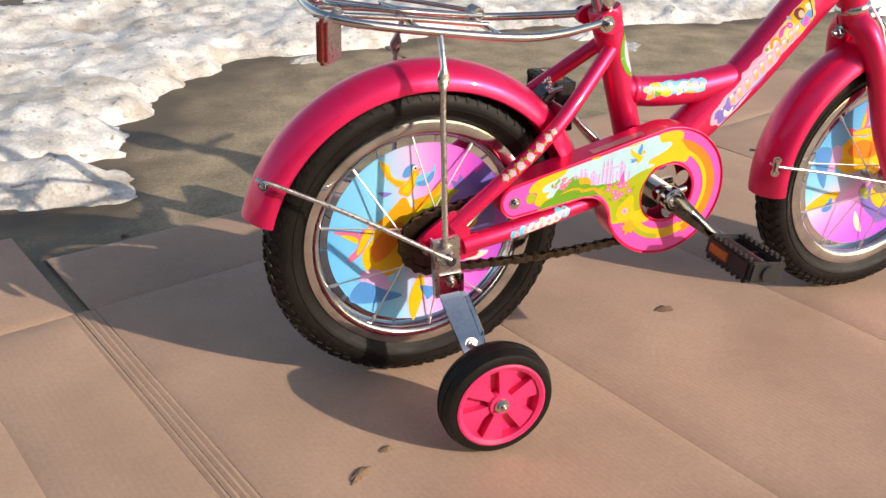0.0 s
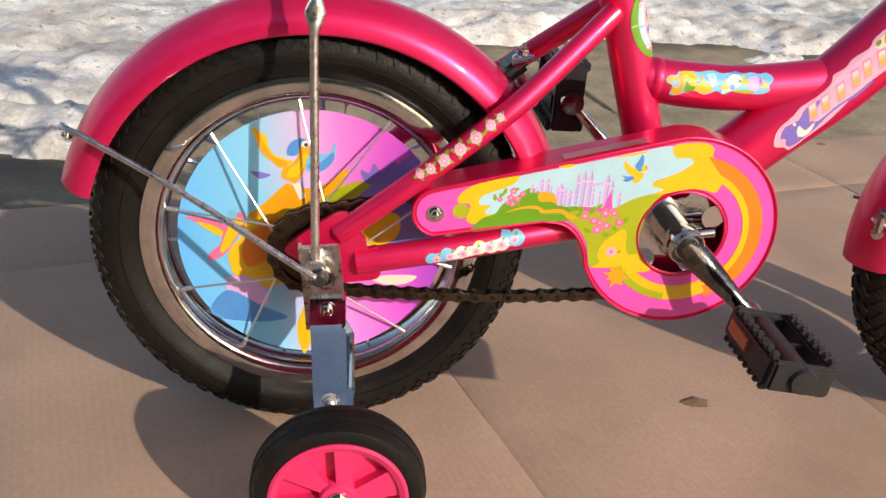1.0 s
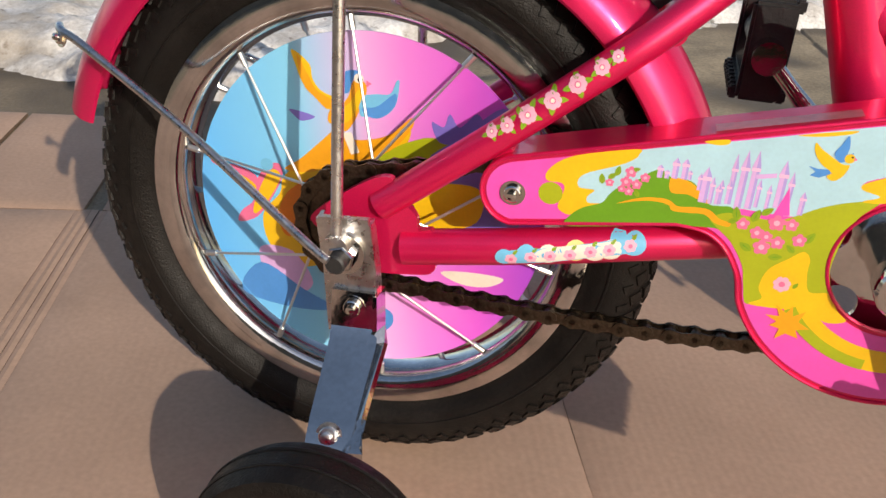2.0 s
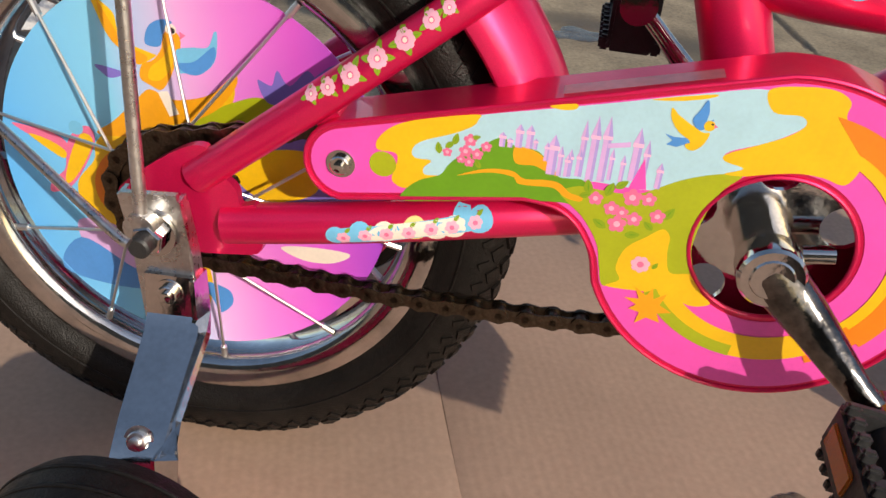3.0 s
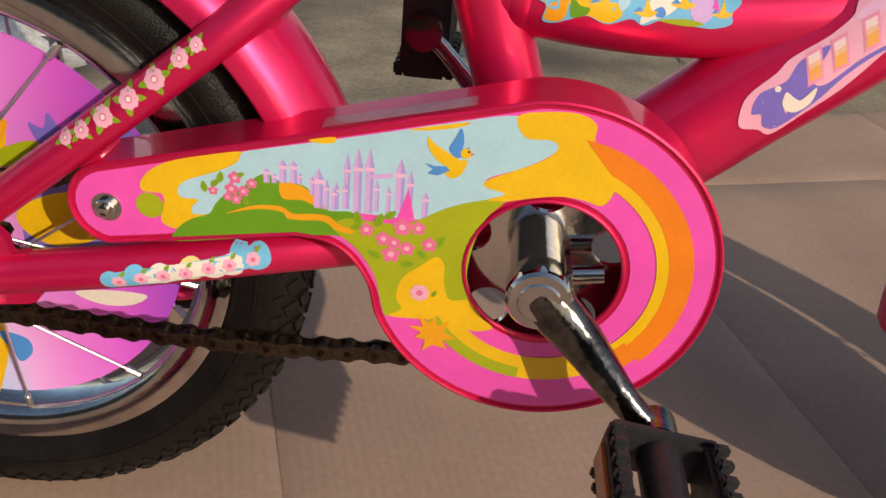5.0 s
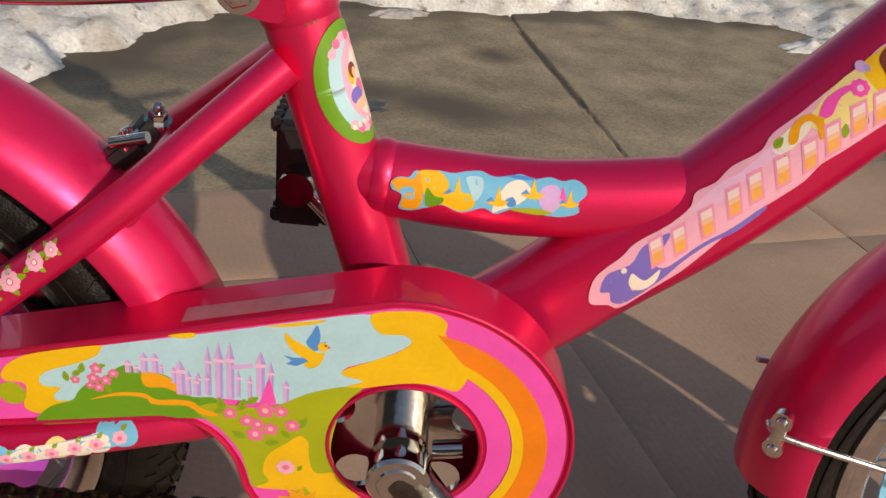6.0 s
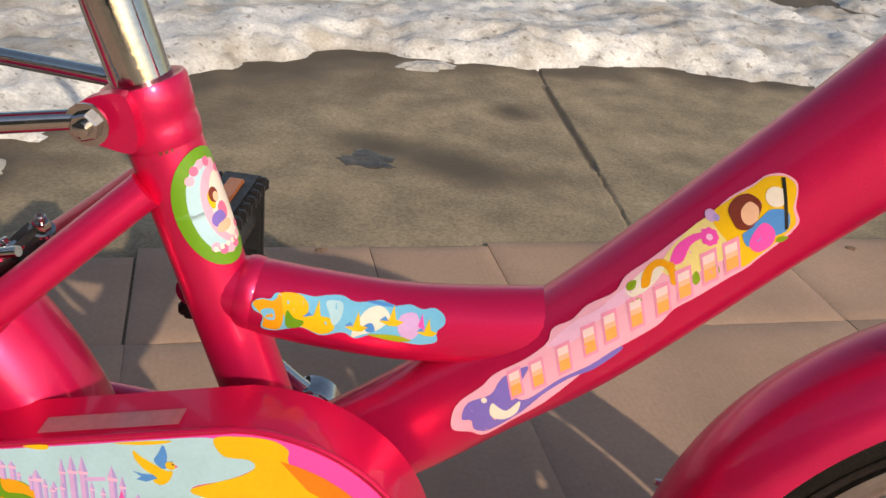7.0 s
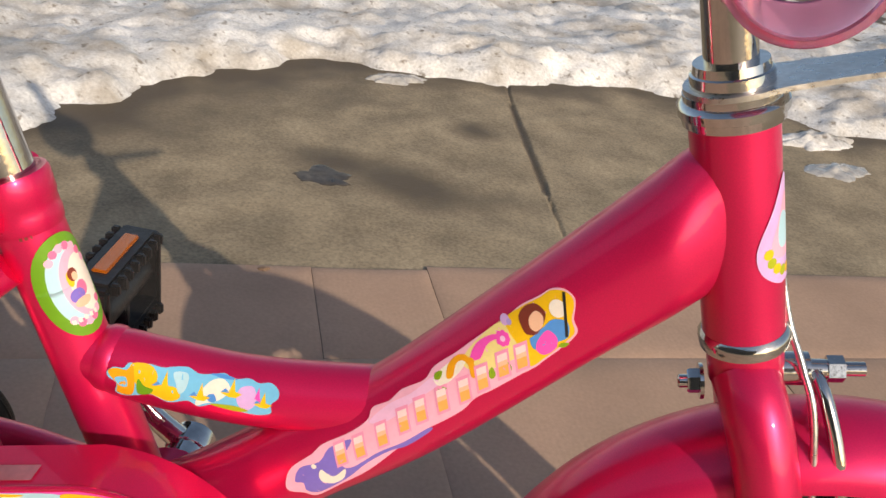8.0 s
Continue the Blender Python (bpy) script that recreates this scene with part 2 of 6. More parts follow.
def smooth_path(points, per=8, closed=False):
    """A Catmull-Rom curve through points of any dimension."""
    p = [Vector(q) for q in points]
    n = len(p)
    out = []
    for i in range(n if closed else n - 1):
        if closed:
            a, b, c, d = p[(i - 1) % n], p[i], p[(i + 1) % n], p[(i + 2) % n]
        else:
            a, b, c, d = p[max(i - 1, 0)], p[i], p[i + 1], p[min(i + 2, n - 1)]
        for k in range(per):
            t = k / per
            out.append(0.5 * ((2 * b) + (c - a) * t + (2 * a - 5 * b + 4 * c - d) * t * t + (3 * b - a - 3 * c + d) * t ** 3))
    if not closed:
        out.append(p[-1])
    return out


def sweep(bm, path, radius, segs=16, flat=1.0, side=(0, 1, 0), caps=True, mat=0):
    """A tube along path; radius is one number or one for each point; flat scales it along side."""
    path = [Vector(q) for q in path]
    n = len(path)
    side = Vector(side)
    rings = []
    for i, q in enumerate(path):
        d = (path[min(i + 1, n - 1)] - path[max(i - 1, 0)]).normalized()
        s = side - d * side.dot(d)
        if s.length < 1e-4:
            s = Vector((1, 0, 0)) - d * d.x
        s.normalize()
        u = d.cross(s)
        r = radius[i] if isinstance(radius, (list, tuple)) else radius
        f = flat[i] if isinstance(flat, (list, tuple)) else flat
        rings.append([bm.verts.new(q + s * (r * f * math.cos(a)) + u * (r * math.sin(a)))
                      for a in (2 * math.pi * k / segs for k in range(segs))])
    for a, b in zip(rings, rings[1:]):
        for k in range(segs):
            bm.faces.new((a[k], a[(k + 1) % segs], b[(k + 1) % segs], b[k])).material_index = mat
    if caps:
        bm.faces.new(rings[0][::-1]).material_index = mat
        bm.faces.new(rings[-1]).material_index = mat
    return rings


def spin(bm, profile, centre, axis=(0, 1, 0), segs=64, closed=True, arc=None, mat=0):
    """Turns a profile of (radius, height along axis) round axis. arc: (from, to) in degrees, else a full ring."""
    ax = Vector(axis).normalized()
    e1 = Vector((1, 0, 0)) if abs(ax.x) < 0.7 else Vector((0, 0, 1))
    e1 = (e1 - ax * e1.dot(ax)).normalized()
    e2 = -ax.cross(e1) if abs(ax.y) > 0.9 else ax.cross(e1)
    if abs(ax.y) > 0.9:
        e1, e2 = Vector((1, 0, 0)), Vector((0, 0, 1))
    c = Vector(centre)
    count = segs + 1 if arc else segs
    rings = []
    for i in range(count):
        a = radians(arc[0] + (arc[1] - arc[0]) * i / segs) if arc else 2 * math.pi * i / segs
        w = e1 * math.cos(a) + e2 * math.sin(a)
        rings.append([bm.verts.new(c + w * r + ax * h) for r, h in profile])
    m = len(profile)
    for i in range(segs):
        a, b = rings[i], rings[(i + 1) % count]
        for k in range(m if closed else m - 1):
            quad = (a[k], a[(k + 1) % m], b[(k + 1) % m], b[k])
            bm.faces.new(quad).material_index = mat
    if arc and closed:
        bm.faces.new(rings[0])
        bm.faces.new(rings[-1][::-1])
    bmesh.ops.remove_doubles(bm, verts=bm.verts[:], dist=1e-6)
    return rings


def rod(name, a, b, r, mat, parent, segs=10, label="", caps=True):
    bm = bmesh.new()
    sweep(bm, [a, b], r, segs, side=(0.13, 0.2, 0.97), caps=caps)
    return part(name, bm, mat, parent, label)


def box(bm, size, m, bevel=0.0, mat=0):
    """A box of that size, with worn edges, at the pose m."""
    got = bmesh.ops.create_cube(bm, size=1.0, matrix=m @ Matrix.Diagonal((*size, 1)))
    faces = {f for v in got["verts"] for f in v.link_faces}
    for f in faces:
        f.material_index = mat
    if bevel:
        edges = {e for f in faces for e in f.edges}
        bmesh.ops.bevel(bm, geom=list(edges), offset=bevel, segments=2, affect="EDGES")


def bolt(name, centre, axis, r, h, mat, parent, sides=6):
    """A hexagon head with a washer under it and a domed end."""
    bm = bmesh.new()
    ax = Vector(axis).normalized()
    c = Vector(centre)
    up = Vector((0.2, 0.3, 0.9))
    sweep(bm, [c, c + ax * h * 0.25], r * 1.45, 18, side=up)
    sweep(bm, [c + ax * h * 0.25, c + ax * h * 0.85, c + ax * h], [r, r, r * 0.86], sides, side=up)
    sweep(bm, [c + ax * h, c + ax * h * 1.5, c + ax * h * 1.6], [r * 0.55, r * 0.55, r * 0.4], 12, side=up)
    return part(name, bm, mat, parent)


def plate(bm, outline, y0, y1, holes=(), mat=0):
    """A plate in the bicycle's plane: an outline of (x, z), with holes, between two depths."""
    loops = []
    for y in (y0, y1):
        edges = []
        rows = []
        for ring in (outline, *holes):
            vs = [bm.verts.new((x, y, z)) for x, z in ring]
            rows.append(vs)
            edges += [bm.edges.new((vs[i], vs[(i + 1) % len(vs)])) for i in range(len(vs))]
        for f in bmesh.ops.triangle_fill(bm, use_beauty=True, edges=edges)["geom"]:
            if isinstance(f, bmesh.types.BMFace):
                f.material_index = mat
        loops.append(rows)
    for a, b in zip(*loops):
        for i in range(len(a)):
            j = (i + 1) % len(a)
            bm.faces.new((a[i], a[j], b[j], b[i])).material_index = mat


def circle(cx, cz, r, n=40, a0=0.0, a1=360.0):
    full = abs(a1 - a0) >= 360
    return [(cx + r * math.cos(radians(a0 + (a1 - a0) * i / (n if full else n - 1))),
             cz + r * math.sin(radians(a0 + (a1 - a0) * i / (n if full else n - 1)))) for i in range(n)]


# ---- the ground ----
def axis_steps(lo, hi, step, far):
    """Fine steps between lo and hi, growing ones out to far on both sides."""
    mid = list(np.arange(lo, hi + step / 2, step))
    out, d, x = [], step, hi
    while x < far:
        d *= 1.35
        x += d
        out.append(x)
    back, d, x = [], step, lo
    while x > -far:
        d *= 1.35
        x -= d
        back.append(x)
    return np.array(back[::-1] + mid + out)


def sheet(name, xs, ys, height, mat, keep=None):
    verts = [(x, y, height(x, y)) for y in ys for x in xs]
    nx = len(xs)
    faces = []
    for j in range(len(ys) - 1):
        for i in range(nx - 1):
            a = j * nx + i
            f = (a, a + 1, a + nx + 1, a + nx)
            if keep is None or any(keep(*verts[k]) for k in f):
                faces.append(f)
    me = bpy.data.meshes.new(name)
    me.from_pydata(verts, [], faces)
    me.materials.append(mat)
    me.shade_smooth()
    return new(name, me)


SNOW_EDGE = [(-60, 0.60), (-0.55, 0.58), (-0.36, 0.585), (-0.275, 0.60), (-0.270, 0.84), (-0.255, 0.95), (-0.225, 1.06), (-0.165, 1.17), (-0.11, 1.26), (-0.03, 1.35), (0.05, 1.43),
             (0.16, 1.45), (0.26, 1.44), (0.42, 1.48), (0.60, 1.57), (0.79, 1.60), (1.02, 1.63), (1.10, 1.52), (1.25, 1.57), (1.5, 1.52), (2.2, 1.6), (60, 1.8)]


def snow_edge(x):
    for (x0, y0), (x1, y1) in zip(SNOW_EDGE, SNOW_EDGE[1:]):
        if x <= x1:
            return y0 + (y1 - y0) * (x - x0) / (x1 - x0)
    return 1.8


CRACK = [Vector(p) for p in ((0.40, 1.62), (0.425, 1.44), (0.437, 1.35), (0.485, 1.11), (0.535, 0.86), (0.56, 0.70), (0.66, 0.2))]


def crack_distance(x, y):
    p = Vector((x, y))
    best = 9.0
    for a, b in zip(CRACK, CRACK[1:]):
        d = b - a
        t = max(0.0, min(1.0, (p - a).dot(d) / d.length_squared))
        best = min(best, (p - a - d * t).length)
    return best


def concrete_height(x, y):
    h = -0.007
    if abs(x) < 3 and abs(y) < 4:
        h += 0.0022 * noise.noise((x * 3, y * 3, 0)) + 0.0012 * noise.noise((x * 17, y * 17, 3))
        if 0.3 < x < 0.75 and 0.15 < y < 1.7:
            d = crack_distance(x + 0.004 * noise.noise((x * 40, y * 40, 9)), y)
            width = 0.0080 if 0.98 < y < 1.36 else 0.0035
            h -= (0.0045 if 0.98 < y < 1.36 else 0.004) * max(0.0, 1 - (d / width) ** 2)
    return h


ground_x = np.unique(np.concatenate([axis_steps(-0.6, 1.6, 0.011, 60), np.arange(0.38, 0.60, 0.0022)]))
ground = sheet("ground", ground_x, axis_steps(0.45, 1.75, 0.011, 60), concrete_height, CONCRETE)
damp = ground.data.attributes.new("damp", "FLOAT", "POINT")
for i, v in enumerate(ground.data.vertices):
    x, y = v.co.x, v.co.y
    if -3 < x < 3 and 0 < y < 4:
        n = noise.fractal((x * 7, y * 7, 4.0), 1.0, 2.0, 4)
        wet_edge = max(0.0, min(1.0, 1.0 - (snow_edge(x) - y) / (0.11 + 0.10 * n + 0.38 * max(0.0, min(1.0, (0.25 - x) / 0.3)))))
        in_crack = max(0.0, min(1.0, 1.5 * (1 - crack_distance(x, y) / 0.010))) if 0.3 < x < 0.75 and 0.97 < y < 1.37 else 0.0
        damp.data[i].value = max(min(1.0, 1.25 * wet_edge * (0.85 + 0.6 * n)), in_crack)
tagged(ground, "weathered grey concrete paving with a crack and damp patches", "ground", kind="structure")

def snow_depth(x, y):
    """Distance from the snow's edge, positive under the snow."""
    best = 9.0
    for (x0, y0), (x1, y1) in zip(SNOW_EDGE, SNOW_EDGE[1:]):
        if x0 - 0.5 < x < x1 + 0.5:
            dx, dy = x1 - x0, y1 - y0
            t = max(0.0, min(1.0, ((x - x0) * dx + (y - y0) * dy) / (dx * dx + dy * dy)))
            best = min(best, math.hypot(x - x0 - dx * t, y - y0 - dy * t))
    return best if y > snow_edge(x) else -best


def snow_height(x, y):
    n1 = noise.fractal((x * 3.2, y * 3.2, 1.7), 1.0, 2.0, 4)
    n2 = noise.fractal((x * 14, y * 14, 5.1), 0.9, 2.0, 4)
    d = snow_depth(x, y) + 0.030 * noise.noise((x * 9, y * 9, 2)) + 0.02 * n2
    rise = max(-0.2, min(1.0, d / 0.14))
    rise = rise if rise < 0 else 1 - (1 - rise) ** 2
    bare_from = 2.30 - 0.42 * max(0.0, min(1.0, (0.3 - x) / 0.5))
    thin = max(0.0, min(1.0, (y - bare_from - 0.35 * n1) / 0.4))            # trodden, half-melted further off
    h = -0.009 + 0.036 * rise + 0.019 * n1 * max(rise, 0) + 0.012 * n2 * min(1.0, max(rise, 0) * 3)
    h += (0.009 * abs(noise.noise((x * 26, y * 26, 7.7))) + 0.005 * noise.noise((x * 55, y * 55, 3.3))) * min(1.0, max(rise, 0) * 3)
    melted = math.exp(-((y - 0.765 - 0.06 * n1 - 0.10 * (x + 0.3)) / 0.030) ** 2) * max(0.0, min(1.0, (x + 0.75) / 0.3))
    if x < -0.1:
        h -= 0.055 * melted
    return h - 0.055 * thin * (0.6 + 0.8 * max(0.0, n1))


snow = sheet("snow_bank", axis_steps(-1.7, 2.4, 0.014, 40), axis_steps(0.5, 3.2, 0.014, 40), snow_height, SNOW,
             lambda x, y, z: z > -0.018 and y > 0.4)
tagged(snow, "melting bank of old white snow with brown grit on concrete", "snow", kind="stuff")


# ---- the flattened box under the bicycle ----
TURN = radians(18.0)


def uv_to_xy(u, v):
    return u * math.cos(TURN) - v * math.sin(TURN), u * math.sin(TURN) + v * math.cos(TURN)


def card_panel(u0, u1, v0, v1, lift=0.0, seed=0.0, dips="uUvV", step=0.02):
    """One panel of corrugated board, 4 mm thick, sinking a little towards the sides that are creased."""
    bm = bmesh.new()
    nu, nv = max(2, int((u1 - u0) / step)), max(2, int((v1 - v0) / step))
    us = [u0, u0 + 0.004] + [u0 + (u1 - u0) * i / nu for i in range(1, nu)] + [u1 - 0.004, u1]
    vs = [v0, v0 + 0.004] + [v0 + (v1 - v0) * i / nv for i in range(1, nv)] + [v1 - 0.004, v1]
    top, low = [], []
    for v in vs:
        for u in us:
            near = min([u - u0] * ("u" in dips) + [u1 - u] * ("U" in dips) + [v - v0] * ("v" in dips) + [v1 - v] * ("V" in dips) + [1.0])
            z = lift - 0.0022 * max(0.0, 1 - near / 0.0065) + 0.0012 * noise.noise((u * 4 + seed, v * 4, seed)) + 0.0006 * noise.noise((u * 16, v * 16, seed))
            x, y = uv_to_xy(u, v)
            top.append(bm.verts.new((x, y, z - 0.0008)))
            low.append(bm.verts.new((x, y, z - 0.0048)))
    w = len(us)
    for j in range(len(vs) - 1):
        for i in range(w - 1):
            a = j * w + i
            bm.faces.new((top[a], top[a + 1], top[a + w + 1], top[a + w]))
            bm.faces.new((low[a], low[a + w], low[a + w + 1], low[a + 1]))
    rim = [i for i in range(w)] + [j * w + w - 1 for j in range(1, len(vs))] + [len(top) - 2 - i for i in range(w - 1)] + [j * w for j in range(len(vs) - 2, 0, -1)]
    for a, b in zip(rim, rim[1:] + rim[:1]):
        f = bm.faces.new((top[a], low[a], low[b], top[b]))
        f.material_index = 1
    return bm


card = new("cardboard_sheet")
tagged(card, "flattened brown cardboard box with creases lying under the bicycle", "cardboard")
columns = ((-1.0, -0.418), (-0.418, -0.290), (-0.2898, -0.283), (-0.2826, -0.2755), (-0.2751, -0.268), (-0.2676, -0.260), (-0.2597, 0.133), (0.133, 0.497), (0.497, 0.934), (0.934, 1.6))
for i, (a, b) in enumerate(columns):
    part("panel", card_panel(a, b, -1.6, 0.3300, 0.0, i * 3.1, step=0.035), (CARD, CARDEDGE), card, smooth=True)
flaps = ((-1.0, -0.421, 0.602), (-0.415, -0.283, 0.600), (-0.2650, 0.130, 0.502), (0.133, 0.3975, 0.522), (0.3980, 0.5465, 0.519), (0.5470, 0.9336, 0.527), (0.9340, 1.6, 0.530))
for i, (a, b, far) in enumerate(flaps):
    part("flap", card_panel(a, b, 0.3302, far, 0.0, 20 + i * 2.3), (CARD, CARDEDGE), card)


# ---- the bicycle ----
bike = new("bicycle")
tagged(bike, "small pink child's bicycle with training wheels standing on cardboard", "bicycle")
RX, RZ, FX, FZ = -0.004, 0.170, 0.622, 0.170          # axles


def wheel(name, cx, cz, label):
    c = Vector((cx, 0, cz))
    bm = bmesh.new()
    prof = [(0.1165, -0.0135), (0.119, -0.0150), (0.1225, -0.0158), (0.1275, -0.0162), (0.1315, -0.0152), (0.1325, -0.0135), (0.130, -0.0115),
            (0.121, -0.0085), (0.1165, 0.0), (0.121, 0.0085), (0.130, 0.0115), (0.1325, 0.0135), (0.1315, 0.0152), (0.1275, 0.0162), (0.1225, 0.0158), (0.119, 0.0150),
            (0.1165, 0.0135), (0.1125, 0.007), (0.1125, -0.007)]
    spin(bm, prof, c, segs=120)
    rim = part(name, bm, RIM, bike, label)
    bm = bmesh.new()
    tube = [(0.1485 + 0.0205 * math.cos(a) * (1.0 if math.cos(a) > 0 else 0.95), 0.0215 * math.sin(a)) for a in np.linspace(-2.45, 2.45, 25)]
    tube = [(0.1300, -0.0125)] + tube + [(0.1300, 0.0125)]
    spin(bm, tube, c, segs=120)
    for s in (-1, 1):                                              # raised moulding line on the side wall
        spin(bm, [(0.1450 + 0.0007 * math.cos(a), s * 0.0213 + 0.0007 * math.sin(a)) for a in np.linspace(0, 2 * math.pi, 7)[:-1]], c, segs=120)
    tyre = part("tyre", bm, RUBBER, rim, "black rubber tyre with a knobbly tread")
    bm = bmesh.new()
    rows = ((0.0, 66, 0.0, 0.0065, 0.0088), (0.0088, 66, 0.5, 0.0065, 0.0090), (-0.0088, 66, 0.5, 0.0065, 0.0090),
            (0.0155, 76, 0.0, 0.0075, 0.0072), (-0.0155, 76, 0.0, 0.0075, 0.0072), (0.0195, 76, 0.5, 0.0060, 0.0042), (-0.0195, 76, 0.5, 0.0060, 0.0042))
    for row, (off, n, shift, wide, long) in enumerate(rows):
        for k in range(n):
            a = 2 * math.pi * (k + shift) / n
            lean = off / 0.0215
            r = 0.1485 + 0.0205 * math.sqrt(1 - lean * lean)
            m = Matrix.Translation(c) @ Matrix.Rotation(-a, 4, "Y") @ Matrix.Translation((r, off, 0)) @ Matrix.Rotation(math.asin(lean), 4, "Z")
            box(bm, (0.0030 if row < 3 else 0.0018, wide, long), m @ Matrix.Rotation(radians((25, -25)[row % 2]), 4, "X"))
    tread = part("tread", bm, RUBBER, rim, smooth=False)
    tread["kind"] = "stuff"
    bm = bmesh.new()
    hub = [(0.0, -0.046), (0.0045, -0.046), (0.0045, -0.040), (0.011, -0.040), (0.012, -0.036), (0.021, -0.035), (0.021, -0.032), (0.012, -0.031),
           (0.0105, 0.0), (0.012, 0.031), (0.021, 0.032), (0.021, 0.035), (0.012, 0.036), (0.011, 0.040), (0.0045, 0.040), (0.0045, 0.046), (0.0, 0.046)]
    spin(bm, hub, c, segs=28, closed=False)
    part("hub", bm, STEEL, rim)
    n = 20
    for k in range(n):
        s = -1 if k % 2 else 1
        a = 2 * math.pi * k / n + 0.11
        cross = a + (0.95 if (k // 2) % 2 else -0.95)
        p0 = c + Vector((0.0195 * math.cos(cross), s * 0.0335, 0.0195 * math.sin(cross)))
        p1 = c + Vector((0.1135 * math.cos(a), s * 0.0090, 0.1135 * math.sin(a)))
        bm = bmesh.new()
        sweep(bm, [p0, p1], 0.00085, 8, side=(0.3, 0.2, 0.9))
        sweep(bm, [p1 - (p1 - p0).normalized() * 0.008, p1], 0.0019, 8, side=(0.3, 0.2, 0.9))
        part("spoke", bm, SPOKE, rim)
    return rim


rear_wheel = wheel("rear_wheel", RX, RZ, "rear wheel with a shiny chrome rim")
front_wheel = wheel("front_wheel", FX, FZ, "front wheel with a shiny chrome rim")
# the rear wheel sits a little askew in its dropouts, towards the chain side
rear_wheel.matrix_local = (Matrix.Translation((-0.007, -0.0115, 0.1680)) @ Matrix.Rotation(0.027, 4, "Z") @ Matrix.Diagonal((0.98, 1, 0.98, 1))
                           @ Matrix.Translation((-RX, 0, -RZ)))
front_wheel.matrix_local = Matrix.Translation((0, 0, -0.0020)) @ Matrix.Translation((FX, 0, FZ)) @ Matrix.Diagonal((0.985, 1, 0.985, 1)) @ Matrix.Translation((-FX, 0, -FZ))


def fender(name, cx, cz, a0, a1, label, shrink=0.0):
    bm = bmesh.new()
    outer = [(0.162, -0.0300), (0.168, -0.0298), (0.174, -0.0270), (0.1800, -0.0205), (0.1855, -0.0110), (0.1870, 0.0),
             (0.1855, 0.0110), (0.1800, 0.0205), (0.174, 0.0270), (0.168, 0.0298), (0.162, 0.0300)]
    outer = [(r - shrink, h) for r, h in outer]
    inner = [(r - 0.0014, h * 0.955) for r, h in outer[::-1]]
    spin(bm, outer + inner, (cx, 0, cz), segs=72, arc=(a0, a1))
    return part(name, bm, FENDER, bike, label)


rear_fender = fender("rear_fender", -0.003, 0.1600, 165.5, 15.0, "glossy pink steel mudguard over the rear wheel", -0.0085)
rear_fender.location.y = -0.0095
front_fender = fender("front_fender", FX, FZ + 0.006, 187.0, 28.0, "glossy pink steel mudguard over the front wheel", 0.008)


def tube(name, pts, radius, mat=PAINT, flat=1.0, per=8, segs=24, label="", caps=True):
    """A frame tube along a smooth line; radii follow the same curve as the points."""
    rows = [(*p, r) for p, r in zip(pts, radius if isinstance(radius, (list, tuple)) else [radius] * len(pts))]
    bm = bmesh.new()
    if len(rows) == 2:
        path, rad = [r[:3] for r in rows], [r[3] for r in rows]
    else:
        quad = [Vector(r[:3]) for r in rows]
        path = smooth_path(quad, per)
        rad = []
        for i in range(len(rows) - 1):
            rad += [rows[i][3] + (rows[i + 1][3] - rows[i][3]) * k / per for k in range(per)]
        rad.append(rows[-1][3])
    sweep(bm, path, rad, segs, flat, caps=caps)
    return part(name, bm, mat, bike, label)


def ring_weld(name, centre, axis, r, w, mat=PAINT):
    bm = bmesh.new()
    c, d = Vector(centre), Vector(axis).normalized()
    sweep(bm, [c - d * w, c - d * w * 0.6, c, c + d * w * 0.6, c + d * w], [r * 0.97, r + w * 0.10, r + w * 0.16, r + w * 0.10, r * 0.97], 28, side=(0, 1, 0.01))
    return part(name, bm, mat, bike)


# main frame
seat_axis = Vector((-0.0663, 0, 0.1985)).normalized()
tube("seat_tube", [(0.2668, 0, 0.196), (0.2005, 0, 0.3945)], 0.0158)
bm = bmesh.new()
base = Vector((0.2005, 0, 0.3945))
sweep(bm, [base - seat_axis * d for d in (0.027, 0.0255, 0.0205, 0.0190, 0.0140, 0.0125, 0.002, 0.0)],
      [0.0159, 0.0165, 0.0170, 0.0168, 0.0169, 0.0176, 0.0180, 0.0172], 30)
seat_lug = part("seat_lug", bm, PAINT, bike)
TOP_RADII = [0.0146, 0.0170, 0.0176, 0.0176, 0.0176, 0.0176]
TOP_PATH = [(0.236, 0, 0.3035), (0.253, 0, 0.3010), (0.275, 0, 0.2990), (0.310, 0, 0.2982), (0.345, 0, 0.3015), (0.392, 0, 0.3090)]
tube("top_tube", TOP_PATH, TOP_RADII)
DOWN_PATH = [(0.266, 0, 0.199), (0.3188, 0, 0.2401), (0.352, 0, 0.2697), (0.3965, 0, 0.3090), (0.458, 0, 0.3785), (0.4950, 0, 0.4205), (0.5120, 0, 0.4405)]
DOWN_RADII = [0.0245, 0.0256, 0.0258, 0.0260, 0.0268, 0.0288, 0.0305]
head_top, head_low = Vector((0.5035, 0, 0.4785)), Vector((0.5365, 0, 0.3835))
head_axis = (head_top - head_low).normalized()
down = tube("down_tube", DOWN_PATH, DOWN_RADII, flat=0.86, segs=36)
across = Vector((head_axis.z, 0, -head_axis.x))                # the tube's end is mitred to the head tube
along = Vector((0.67, 0, 0.74)).normalized()
for v in list(down.data.vertices)[-36:]:
    v.co += along * ((head_low - v.co).dot(across) / along.dot(across))
